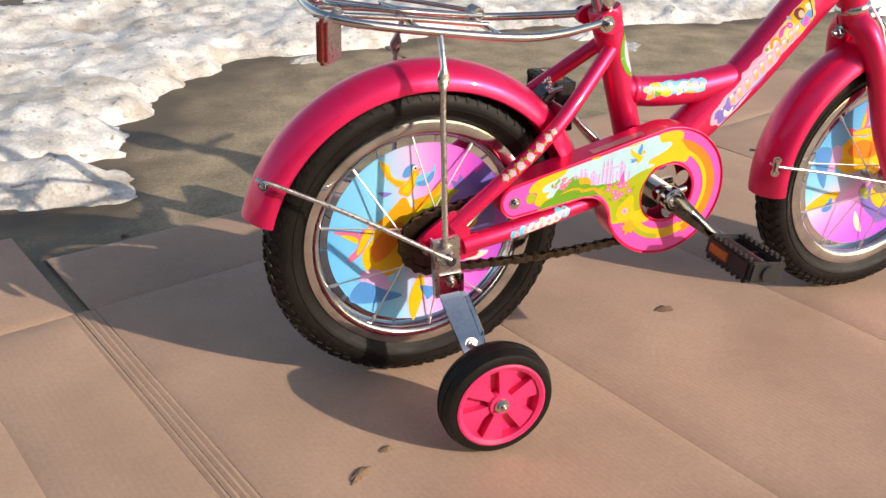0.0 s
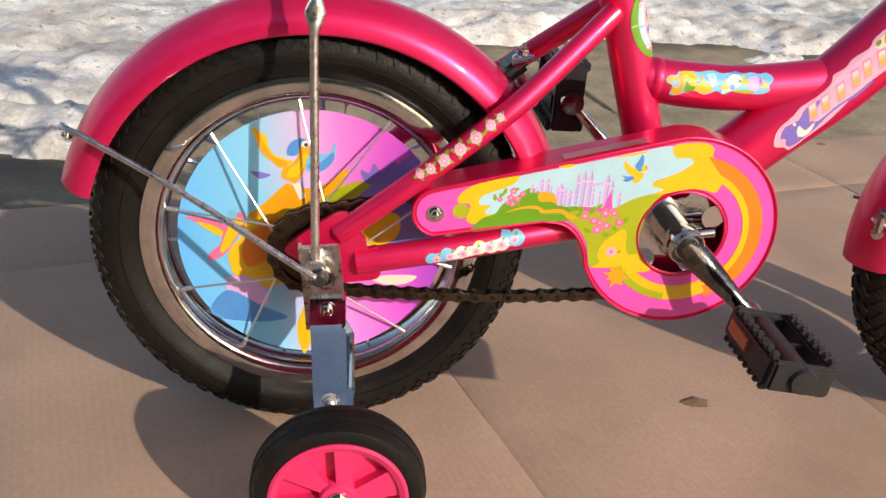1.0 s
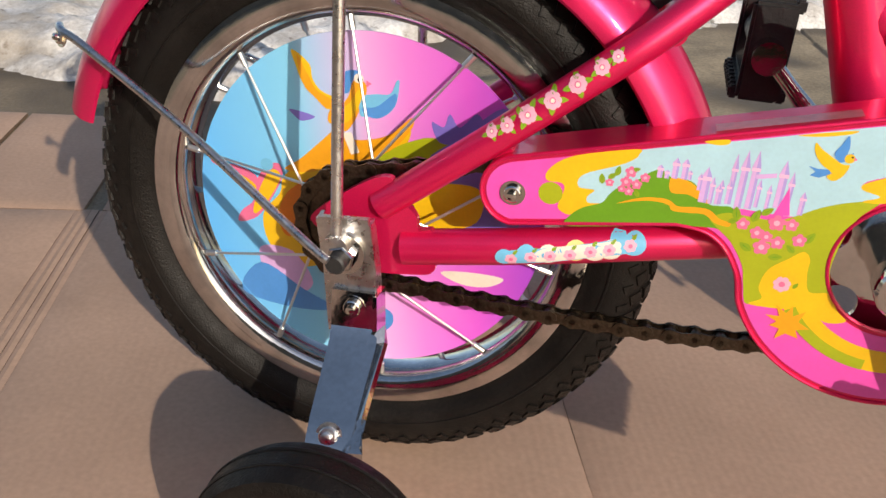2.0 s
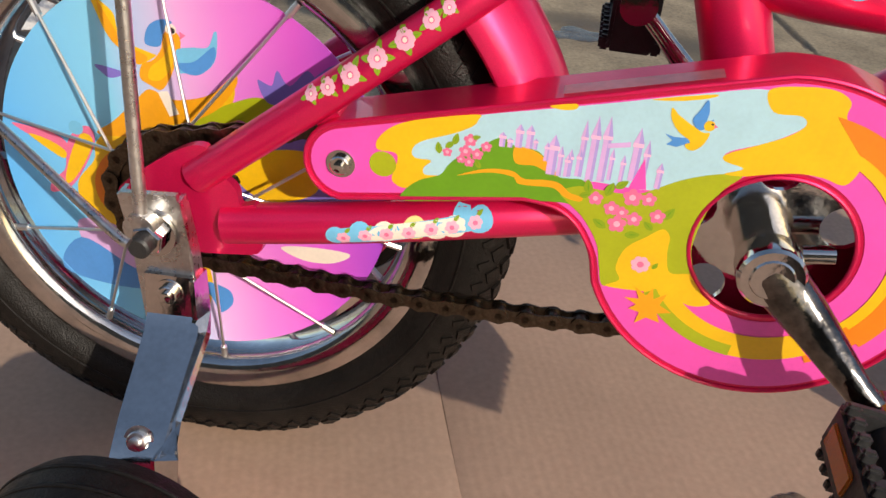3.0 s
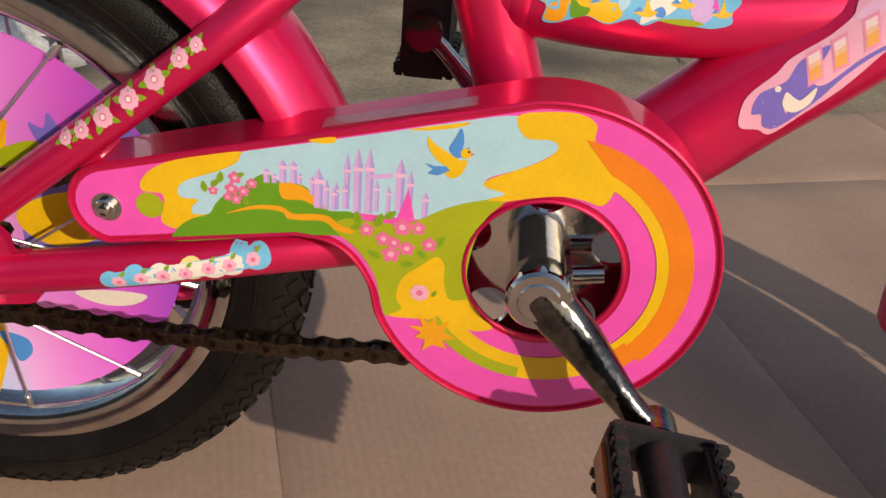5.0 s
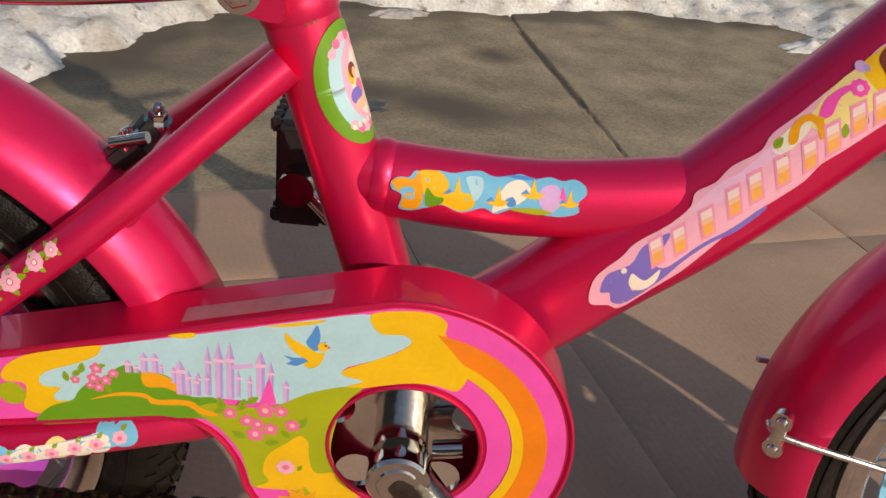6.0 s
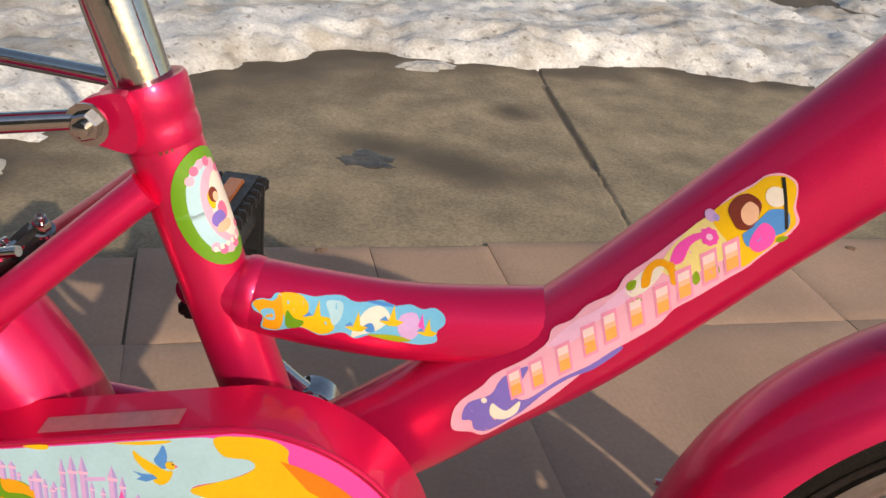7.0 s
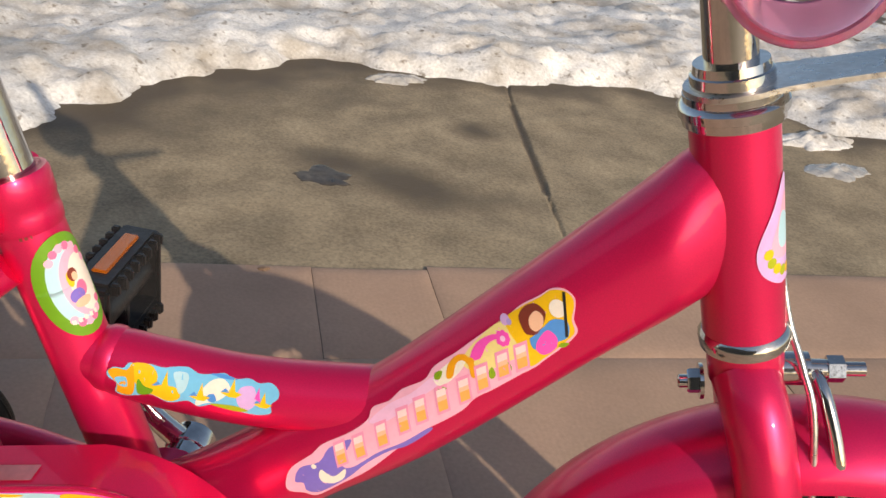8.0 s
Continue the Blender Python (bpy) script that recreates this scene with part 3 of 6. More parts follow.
for v in down.data.vertices:                                    # and narrows to its width
    near = max(0.0, min(1.0, 1 - (head_low - v.co).dot(across) / 0.034))
    v.co.y *= 1 - 0.42 * near * near * (3 - 2 * near)
tube("head_tube", [head_low, head_top], 0.0178, segs=32)
tube("bottom_bracket", [(0.266, -0.032, 0.197), (0.266, 0.032, 0.197)], 0.023)
ring_weld("weld_bead", (0.2465, 0, 0.3020), (1, 0, -0.1), 0.0164, 0.0045)

# stays and dropouts
SEAT_STAY = [(0.012, -0.058, 0.190), (0.067, -0.058, 0.2340), (0.118, -0.052, 0.2755), (0.148, -0.042, 0.3005), (0.2055, -0.0135, 0.3525)]
for s in (-1, 1):
    tube("seat_stay", [(x, s * -y, z) for x, y, z in SEAT_STAY], 0.0082)
    tube("chain_stay", [(0.026, s * 0.058, 0.168), (0.09, s * 0.056, 0.179), (0.16, s * 0.046, 0.190), (0.245, s * 0.024, 0.198)], 0.0098)
    bm = bmesh.new()
    drop = smooth_path([(-0.026, 0.176), (-0.016, 0.188), (0.006, 0.204), (0.018, 0.207), (0.022, 0.198), (0.032, 0.188), (0.034, 0.180), (0.042, 0.180), (0.044, 0.158),
                        (0.030, 0.153), (0.006, 0.151), (-0.008, 0.156), (-0.012, 0.166)], 4, True)
    plate(bm, drop, s * 0.0555, s * 0.0605)
    part("dropout", bm, PAINT, bike)

# fork
for s in (-1, 1):
    tube("fork_blade", [(0.5415, s * 0.006, 0.365), (0.549, s * 0.022, 0.351), (0.564, s * 0.034, 0.312), (0.590, s * 0.040, 0.232), (FX, s * 0.044, 0.168)],
         [0.0150, 0.0148, 0.0140, 0.0115, 0.0080])
tube("fork_crown", [head_low - head_axis * 0.003, head_low - head_axis * 0.022], 0.0168)


def turned(name, base, axis, profile, mat, parent=None, label="", segs=36):
    """A turned piece: profile of (distance along axis, radius)."""
    bm = bmesh.new()
    b, d = Vector(base), Vector(axis).normalized()
    sweep(bm, [b + d * h for h, r in profile], [r for h, r in profile], segs, side=(0, 1, 0.003))
    return part(name, bm, mat, parent or bike, label)


turned("lower_headset", head_low, head_axis, [(-0.0045, 0.0170), (-0.004, 0.0196), (0.0005, 0.0200), (0.002, 0.0192), (0.0035, 0.0180)], CHROME)
turned("upper_headset", head_top, head_axis, [(-0.001, 0.0176), (0.0, 0.0200), (0.0035, 0.0204), (0.004, 0.0214), (0.0075, 0.0216), (0.009, 0.0205),
                                              (0.0095, 0.0192), (0.0125, 0.0192), (0.013, 0.0165), (0.0195, 0.0160), (0.020, 0.0150), (0.0235, 0.0145)], CHROME)
turned("stem", head_top, head_axis, [(0.0235, 0.0105), (0.16, 0.0105)], CHROME)
turned("seat_post", base, seat_axis, [(0.0, 0.0125), (0.19, 0.0125)], CHROME)


# ---- unseen wall, added behind the camera to darken chrome reflections ----
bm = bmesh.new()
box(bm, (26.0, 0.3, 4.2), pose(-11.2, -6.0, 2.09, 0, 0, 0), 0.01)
tagged(link_mesh("wall_south", bm, ADDED_WALL), "plain grey-brown wall added out of view to darken reflections", "wall", kind="structure")


# ---- prints and stickers ----
class Print:
    """Flat coloured shapes in the bicycle's plane, laid over one another in levels."""
    def __init__(self):
        self.shapes = []


def ink(art, outline, mat, level, smooth=True):
    pts = [tuple(p) for p in smooth_path(outline, 5, True)] if smooth else outline
    art.shapes.append((pts, mat, level))


def dot(art, x, z, r, mat, level):
    art.shapes.append((circle(x, z, r, 16), mat, level))


def blossom(art, x, z, r, petal, heart, level, n=5):
    """A round flower: n petals and a heart."""
    for k in range(n):
        a = 2 * math.pi * (k + 0.3) / n
        dot(art, x + 0.60 * r * math.cos(a), z + 0.60 * r * math.sin(a), 0.42 * r if n < 7 else 0.36 * r, petal, level)
    dot(art, x, z, 0.55 * r, petal, level + 1)
    dot(art, x, z, 0.34 * r, heart, level + 2)


def leaflet(art, x, z, r, angle, level):
    """A pointed oval leaf with a darker rib."""
    c, s = math.cos(radians(angle)), math.sin(radians(angle))
    shape = [(-1.0, 0.0), (-0.45, 0.50), (0.25, 0.48), (1.0, 0.0), (0.25, -0.48), (-0.45, -0.50)]
    ink(art, [(x + r * (u * c - v * s), z + r * (u * s + v * c)) for u, v in shape], LEAF, level)
    ink(art, [(x + r * (u * c - v * s), z + r * (u * s + v * c)) for u, v in ((-0.8, 0.0), (0.0, 0.09), (0.8, 0.0), (0.0, -0.09))], GREEN, level, False)


def tower(art, x, z0, z1, w):
    """A castle tower: lit and shaded side, a flared gallery and a pointed roof."""
    neck = z0 + (z1 - z0) * 0.68
    h = w / 2
    ink(art, [(x - h * 0.8, z0), (x - h * 0.8, neck), (x + h * 0.8, neck), (x + h * 0.8, z0)], LILAC, 5, False)
    ink(art, [(x + h * 0.2, z0), (x + h * 0.2, neck), (x + h * 0.8, neck), (x + h * 0.8, z0)], LAVENDER, 6, False)
    ink(art, [(x - h, neck - h * 0.5), (x - h, neck + h * 0.3), (x + h, neck + h * 0.3), (x + h, neck - h * 0.5)], PETAL, 6, False)
    ink(art, [(x - h, neck + h * 0.3), (x, z1), (x + h, neck + h * 0.3)], LILAC, 6, False)
    ink(art, [(x, neck + h * 0.3), (x, z1), (x + h, neck + h * 0.3)], LAVENDER, 7, False)


def slant_bar(art, x, z, w, h):
    """A plain slanted stroke, pale above and orange below, edged in pink."""
    c, s = 0.77, 0.64

    def stroke(u0, u1, lo, hi, mat, level):
        ink(art, [(x + u * w * c - v * h * 0.30, z + u * w * s + v * h * 0.95) for u, v in ((u0, lo), (u0, hi), (u1, hi), (u1, lo))], mat, level, False)

    stroke(-0.64, 0.64, -0.72, 0.72, SALMON, 4)
    stroke(-0.46, 0.46, -0.56, -0.02, TANGERINE, 5)
    stroke(-0.46, 0.46, -0.02, 0.22, PEACH, 5)
    stroke(-0.46, 0.46, 0.22, 0.56, BLUSH, 5)


LEVEL = 0.000014
# print on the chain guard
art = Print()
ink(art, [(0.1412, 0.2427), (0.1683, 0.2496), (0.1957, 0.2567), (0.2216, 0.2637), (0.2489, 0.2698), (0.2527, 0.2613), (0.2628, 0.2614), (0.2659, 0.2578), (0.2606, 0.2527), (0.2519, 0.2476), (0.2405, 0.2425), (0.2395, 0.2387), (0.2475, 0.2361), (0.2337, 0.2286), (0.2145, 0.2205), (0.1846, 0.2201), (0.1614, 0.2142), (0.1326, 0.2128), (0.1193, 0.2107), (0.1180, 0.2145), (0.1210, 0.2185), (0.1138, 0.2188), (0.1126, 0.2226), (0.1168, 0.2270), (0.1298, 0.2326), (0.1373, 0.2374), (0.1390, 0.2407)], SKY, 1)
ink(art, [(0.0970, 0.2240), (0.1013, 0.2297), (0.1085, 0.2342), (0.1203, 0.2380), (0.1387, 0.2424), (0.1392, 0.2401), (0.1373, 0.2370), (0.1298, 0.2326), (0.1168, 0.2270), (0.1126, 0.2226), (0.1138, 0.2188), (0.1210, 0.2185), (0.1180, 0.2148), (0.1187, 0.2115), (0.1247, 0.2117), (0.1156, 0.2064), (0.1101, 0.2035), (0.1051, 0.2056), (0.1046, 0.2089), (0.1065, 0.2165), (0.1048, 0.2196), (0.0977, 0.2199)], YELLOW, 2)
dot(art, 0.1001, 0.2134, 0.00598, OLIVE, 3)
ink(art, [(0.1094, 0.1975), (0.1107, 0.2029), (0.1168, 0.2086), (0.1253, 0.2125), (0.1283, 0.2175), (0.1324, 0.2220), (0.1394, 0.2262), (0.1463, 0.2323), (0.1509, 0.2338), (0.1557, 0.2310), (0.1651, 0.2303), (0.1701, 0.2259), (0.1752, 0.2203), (0.1799, 0.2201), (0.1858, 0.2202), (0.1899, 0.2142), (0.1922, 0.2037), (0.1846, 0.2078), (0.1738, 0.2081), (0.1499, 0.2044), (0.1255, 0.1998)], GREEN, 2)
ink(art, [(0.1770, 0.2133), (0.1837, 0.2172), (0.1907, 0.2172), (0.2080, 0.2177), (0.2239, 0.2266), (0.2366, 0.2316), (0.2480, 0.2332), (0.2412, 0.2243), (0.2373, 0.2120), (0.2356, 0.1976), (0.2374, 0.1895), (0.2391, 0.1845), (0.2305, 0.1816), (0.2166, 0.1777), (0.2080, 0.1731), (0.2018, 0.1714), (0.1988, 0.1814), (0.1960, 0.1916), (0.1886, 0.2025), (0.1809, 0.2089)], OLIVE, 3)
ink(art, [(0.2061, 0.1815), (0.2085, 0.1914), (0.2165, 0.1989), (0.2221, 0.2034), (0.2257, 0.2002), (0.2263, 0.1920), (0.2294, 0.1830), (0.2392, 0.1838), (0.2441, 0.1755), (0.2493, 0.1706), (0.2417, 0.1680), (0.2340, 0.1706), (0.2285, 0.1730), (0.2174, 0.1713), (0.2034, 0.1712), (0.2087, 0.1754)], YELLOW, 4)
ink(art, [(0.1555, 0.2303), (0.1610, 0.2308), (0.1669, 0.2287), (0.1726, 0.2236), (0.1746, 0.2203), (0.1692, 0.2219), (0.1644, 0.2235), (0.1567, 0.2234)], BIRDORANGE, 4)
ink(art, [(0.1326, 0.2135), (0.1421, 0.2178), (0.1492, 0.2194), (0.1563, 0.2194), (0.1612, 0.2168), (0.1695, 0.2177), (0.1760, 0.2173), (0.1811, 0.2136), (0.1865, 0.2124), (0.1856, 0.2102), (0.1795, 0.2111), (0.1739, 0.2146), (0.1662, 0.2142), (0.1590, 0.2141), (0.1565, 0.2168), (0.1493, 0.2175), (0.1421, 0.2163)], BIRDORANGE, 4)
ink(art, [(0.2489, 0.2698), (0.2611, 0.2729), (0.2727, 0.2731), (0.2794, 0.2693), (0.2800, 0.2622), (0.2903, 0.2504), (0.2909, 0.2433), (0.2871, 0.2355), (0.2786, 0.2371), (0.2686, 0.2375), (0.2560, 0.2349), (0.2481, 0.2328), (0.2406, 0.2327), (0.2475, 0.2361), (0.2396, 0.2382), (0.2396, 0.2413), (0.2504, 0.2469), (0.2606, 0.2524), (0.2659, 0.2578), (0.2630, 0.2612), (0.2527, 0.2613)], YELLOW, 6)
ink(art, [(0.1673, 0.2505), (0.1732, 0.2523), (0.1782, 0.2530), (0.1778, 0.2508), (0.1728, 0.2497)], YELLOW, 2)
ink(art, [(0.2068, 0.2595), (0.2294, 0.2650), (0.2281, 0.2632), (0.2172, 0.2604)], YELLOW, 2)
tower(art, 0.1501, 0.2298, 0.2365, 0.00311)
tower(art, 0.1569, 0.2305, 0.2411, 0.00359)
tower(art, 0.1613, 0.2308, 0.2413, 0.00359)
tower(art, 0.1534, 0.2300, 0.2344, 0.00263)
tower(art, 0.1639, 0.2309, 0.2358, 0.00215)
tower(art, 0.1716, 0.2206, 0.2388, 0.00478)
tower(art, 0.1689, 0.2264, 0.2352, 0.00239)
tower(art, 0.1750, 0.2206, 0.2343, 0.00263)
tower(art, 0.1781, 0.2207, 0.2313, 0.00287)
tower(art, 0.1827, 0.2216, 0.2341, 0.00287)
tower(art, 0.1790, 0.2210, 0.2336, 0.00272)
tower(art, 0.1833, 0.2216, 0.2473, 0.00306)
tower(art, 0.1877, 0.2206, 0.2496, 0.00408)
tower(art, 0.1924, 0.2209, 0.2502, 0.00408)
tower(art, 0.1957, 0.2221, 0.2367, 0.00238)
tower(art, 0.2005, 0.2220, 0.2345, 0.00238)
tower(art, 0.2050, 0.2234, 0.2472, 0.00442)
tower(art, 0.2092, 0.2217, 0.2424, 0.00306)
tower(art, 0.2157, 0.2215, 0.2334, 0.00306)
ink(art, [(0.1929, 0.2383), (0.2018, 0.2403), (0.2020, 0.2381), (0.1932, 0.2362)], LILAC, 5, False)
ink(art, [(0.2043, 0.2195), (0.2086, 0.2342), (0.2117, 0.2205)], PINK, 7, False)
blossom(art, 0.1276, 0.2237, 0.00215, ROSE, PALEPINK, 8, 5)
blossom(art, 0.1369, 0.2306, 0.00287, ROSE, PALEPINK, 8, 5)
blossom(art, 0.1353, 0.2253, 0.00287, ROSE, PALEPINK, 8, 5)
blossom(art, 0.1403, 0.2247, 0.00263, ROSE, PALEPINK, 8, 5)
blossom(art, 0.1438, 0.2287, 0.00239, ROSE, PALEPINK, 8, 5)
blossom(art, 0.1372, 0.2207, 0.00239, ROSE, PALEPINK, 8, 5)
blossom(art, 0.1336, 0.2214, 0.00191, ROSE, PALEPINK, 8, 5)
leaflet(art, 0.1238, 0.2251, 0.00263, 100, 7)
leaflet(art, 0.1308, 0.2302, 0.00263, 80, 7)
leaflet(art, 0.1410, 0.2203, 0.00215, 120, 7)
leaflet(art, 0.1285, 0.2273, 0.00239, 40, 7)
leaflet(art, 0.1392, 0.2322, 0.00191, 20, 7)
blossom(art, 0.1920, 0.2130, 0.00323, ROSE, PALEPINK, 8, 5)
blossom(art, 0.1993, 0.2095, 0.00340, ROSE, PALEPINK, 8, 5)
blossom(art, 0.2070, 0.2159, 0.00408, ROSE, PALEPINK, 8, 5)
blossom(art, 0.2137, 0.2161, 0.00323, ROSE, PALEPINK, 8, 5)
blossom(art, 0.2028, 0.2025, 0.00408, ROSE, PALEPINK, 8, 5)
blossom(art, 0.2094, 0.2060, 0.00340, ROSE, PALEPINK, 8, 5)
blossom(art, 0.2187, 0.2089, 0.00340, ROSE, PALEPINK, 8, 5)
blossom(art, 0.2039, 0.2082, 0.00289, ROSE, PALEPINK, 8, 5)
leaflet(art, 0.1882, 0.2178, 0.00340, 100, 7)
leaflet(art, 0.1972, 0.2181, 0.00340, 70, 7)
leaflet(art, 0.2017, 0.2210, 0.00306, 40, 7)
leaflet(art, 0.1955, 0.2015, 0.00340, 150, 7)
leaflet(art, 0.2100, 0.1985, 0.00323, 10, 7)
leaflet(art, 0.2231, 0.2109, 0.00340, 60, 7)
leaflet(art, 0.2158, 0.2039, 0.00272, 140, 7)
leaflet(art, 0.1875, 0.2138, 0.00255, 20, 7)
blossom(art, 0.2162, 0.1848, 0.00442, PALEPINK, ROSE, 8, 7)
leaflet(art, 0.2225, 0.1851, 0.00187, 60, 7)
ink(art, [(0.2124, 0.1671), (0.2188, 0.1675), (0.2162, 0.1733), (0.2217, 0.1697), (0.2240, 0.1741), (0.2251, 0.1685), (0.2305, 0.1722), (0.2283, 0.1659), (0.2342, 0.1628), (0.2280, 0.1613), (0.2301, 0.1566), (0.2238, 0.1583), (0.2192, 0.1544), (0.2203, 0.1605), (0.2153, 0.1615), (0.2183, 0.1643)], BIRDORANGE, 8, False)
ink(art, [(0.2148, 0.2573), (0.2181, 0.2546), (0.2235, 0.2514), (0.2284, 0.2489), (0.2312, 0.2489), (0.2296, 0.2436), (0.2261, 0.2406), (0.2229, 0.2420), (0.2231, 0.2451), (0.2190, 0.2480), (0.2154, 0.2528)], YELLOW, 9)
ink(art, [(0.2235, 0.2535), (0.2254, 0.2576), (0.2276, 0.2624), (0.2291, 0.2578), (0.2290, 0.2535), (0.2314, 0.2549), (0.2300, 0.2516), (0.2267, 0.2497)], BIRDBLUE, 10)
ink(art, [(0.2140, 0.2462), (0.2181, 0.2453), (0.2230, 0.2456), (0.2246, 0.2440), (0.2197, 0.2412), (0.2155, 0.2417), (0.2177, 0.2438)], BIRDBLUE, 10, False)
dot(art, 0.2304, 0.2520, 0.00221, YELLOW, 11)
dot(art, 0.2314, 0.2528, 0.00051, INK, 12)
ink(art, [(0.2322, 0.2529), (0.2338, 0.2520), (0.2323, 0.2511)], ROSE, 12, False)
GUARD_ART = art
# print on the wheel disc
art = Print()
ink(art, [(-0.0570, 0.1800), (-0.0480, 0.1900), (-0.0350, 0.1990), (-0.0220, 0.2070), (-0.0100, 0.2070), (0.0060, 0.2140), (0.0190, 0.2210), (0.0160, 0.2090), (0.0030, 0.1960), (-0.0100, 0.1680), (-0.0230, 0.1340), (-0.0480, 0.1220), (-0.0650, 0.1330), (-0.0700, 0.1540), (-0.0590, 0.1700)], YELLOW, 1, True)
ink(art, [(-0.0100, 0.1910), (0.0090, 0.2080), (0.0270, 0.2170), (0.0390, 0.2190), (0.0580, 0.2310), (0.0700, 0.2370), (0.0560, 0.2230), (0.0370, 0.2060), (0.0180, 0.1930), (0.0030, 0.1800)], OLIVE, 2, True)
ink(art, [(0.0310, 0.2270), (0.0380, 0.2250), (0.0410, 0.2330), (0.0470, 0.2260), (0.0560, 0.2350), (0.0600, 0.2270), (0.0470, 0.2170), (0.0360, 0.2160)], VIOLET, 3, True)
ink(art, [(0.0290, 0.2030), (0.0480, 0.2200), (0.0700, 0.2400), (0.0810, 0.2250), (0.0850, 0.1950), (0.0800, 0.1600), (0.0300, 0.1560), (0.0200, 0.1660)], VIOLET, 2, True)
ink(art, [(0.0190, 0.1790), (0.0400, 0.1910), (0.0620, 0.1900), (0.0610, 0.1700), (0.0380, 0.1610), (0.0220, 0.1670)], YELLOW, 3, True)
ink(art, [(0.0090, 0.1570), (0.0380, 0.1560), (0.0620, 0.1670), (0.0690, 0.1580), (0.0420, 0.1460), (0.0160, 0.1450)], VIOLET, 2, True)
ink(art, [(0.0190, 0.1590), (0.0350, 0.1570), (0.0290, 0.1490), (0.0130, 0.1480)], OLIVE, 3, True)
ink(art, [(-0.0520, 0.1740), (-0.0290, 0.1870), (-0.0230, 0.1760), (-0.0360, 0.1530), (-0.0540, 0.1420), (-0.0600, 0.1560)], ORANGE, 2, True)
ink(art, [(-0.0720, 0.1320), (-0.0510, 0.1320), (-0.0380, 0.1120), (-0.0520, 0.1020), (-0.0690, 0.1140)], LILAC, 3, True)
ink(art, [(-0.0720, 0.1210), (-0.0450, 0.1070), (-0.0240, 0.0960), (-0.0530, 0.0920), (-0.0850, 0.0990)], BIRDBLUE, 4, True)
ink(art, [(-0.0160, 0.0900), (-0.0030, 0.1190), (0.0030, 0.1020), (-0.0050, 0.0720), (-0.0110, 0.0620)], YELLOW, 3, True)
ink(art, [(-0.0030, 0.1040), (0.0120, 0.1010), (0.0140, 0.0920), (0.0070, 0.0850), (0.0030, 0.0920)], BIRDBLUE, 4, True)
ink(art, [(0.0420, 0.1340), (0.0610, 0.1370), (0.0800, 0.1360), (0.0710, 0.1290), (0.0550, 0.1280)], CREAM, 4, True)
ink(art, [(-0.0555, 0.1862), (-0.0456, 0.1943), (-0.0326, 0.2074), (-0.0247, 0.2144), (-0.0141, 0.2105), (-0.0020, 0.2125), (0.0085, 0.2172), (0.0193, 0.2278), (0.0202, 0.2221), (0.0101, 0.2085), (-0.0049, 0.1998), (-0.0251, 0.1939), (-0.0395, 0.1866)], BIRDORANGE, 3)
ink(art, [(-0.0525, 0.2235), (-0.0453, 0.2231), (-0.0369, 0.2209), (-0.0447, 0.2175), (-0.0493, 0.2201)], VIOLET, 5)
ink(art, [(-0.0506, 0.2584), (-0.0404, 0.2515), (-0.0384, 0.2433), (-0.0334, 0.2369), (-0.0229, 0.2335), (-0.0199, 0.2325), (-0.0245, 0.2289), (-0.0298, 0.2266), (-0.0365, 0.2321), (-0.0439, 0.2397), (-0.0480, 0.2490)], YELLOW, 6)
ink(art, [(-0.0477, 0.2561), (-0.0414, 0.2457), (-0.0356, 0.2366), (-0.0244, 0.2311), (-0.0298, 0.2269), (-0.0365, 0.2321), (-0.0439, 0.2397)], BIRDORANGE, 7)
ink(art, [(-0.0275, 0.2269), (-0.0215, 0.2301), (-0.0169, 0.2365), (-0.0161, 0.2424), (-0.0124, 0.2460), (-0.0077, 0.2442), (-0.0071, 0.2380), (-0.0107, 0.2281), (-0.0140, 0.2207), (-0.0186, 0.2148), (-0.0247, 0.2169), (-0.0292, 0.2200)], BIRDORANGE, 8)
ink(art, [(-0.0230, 0.2262), (-0.0162, 0.2323), (-0.0117, 0.2402), (-0.0095, 0.2362), (-0.0132, 0.2262), (-0.0186, 0.2199), (-0.0246, 0.2200)], YELLOW, 9)
ink(art, [(-0.0249, 0.2379), (-0.0230, 0.2463), (-0.0168, 0.2507), (-0.0106, 0.2502), (-0.0150, 0.2451), (-0.0175, 0.2376)], BIRDBLUE, 9)
ink(art, [(-0.0102, 0.2358), (-0.0021, 0.2388), (0.0066, 0.2401), (0.0101, 0.2479), (0.0117, 0.2465), (0.0099, 0.2335), (0.0024, 0.2258), (-0.0050, 0.2253), (-0.0102, 0.2257)], SKYDEEP, 8)
ink(art, [(-0.0095, 0.2297), (-0.0006, 0.2319), (0.0095, 0.2406), (0.0097, 0.2335), (0.0024, 0.2258), (-0.0050, 0.2253)], BIRDBLUE, 9)
dot(art, -0.0115, 0.2466, 0.00280, CREAM, 11)
dot(art, -0.0108, 0.2460, 0.00148, INK, 12)
ink(art, [(-0.0071, 0.2460), (-0.0041, 0.2444), (-0.0071, 0.2420)], ROSE, 11, False)
ink(art, [(-0.0205, 0.2136), (-0.0153, 0.2148), (-0.0101, 0.2032), (-0.0151, 0.2011)], CREAM, 6, False)
ink(art, [(-0.1024, 0.1848), (-0.0934, 0.1847), (-0.0819, 0.1831), (-0.0736, 0.1788), (-0.0728, 0.1713), (-0.0786, 0.1709), (-0.0906, 0.1780)], ROSE, 5)
ink(art, [(-0.0938, 0.1801), (-0.0823, 0.1779), (-0.0743, 0.1730), (-0.0754, 0.1687), (-0.0811, 0.1710)], YELLOW, 6)
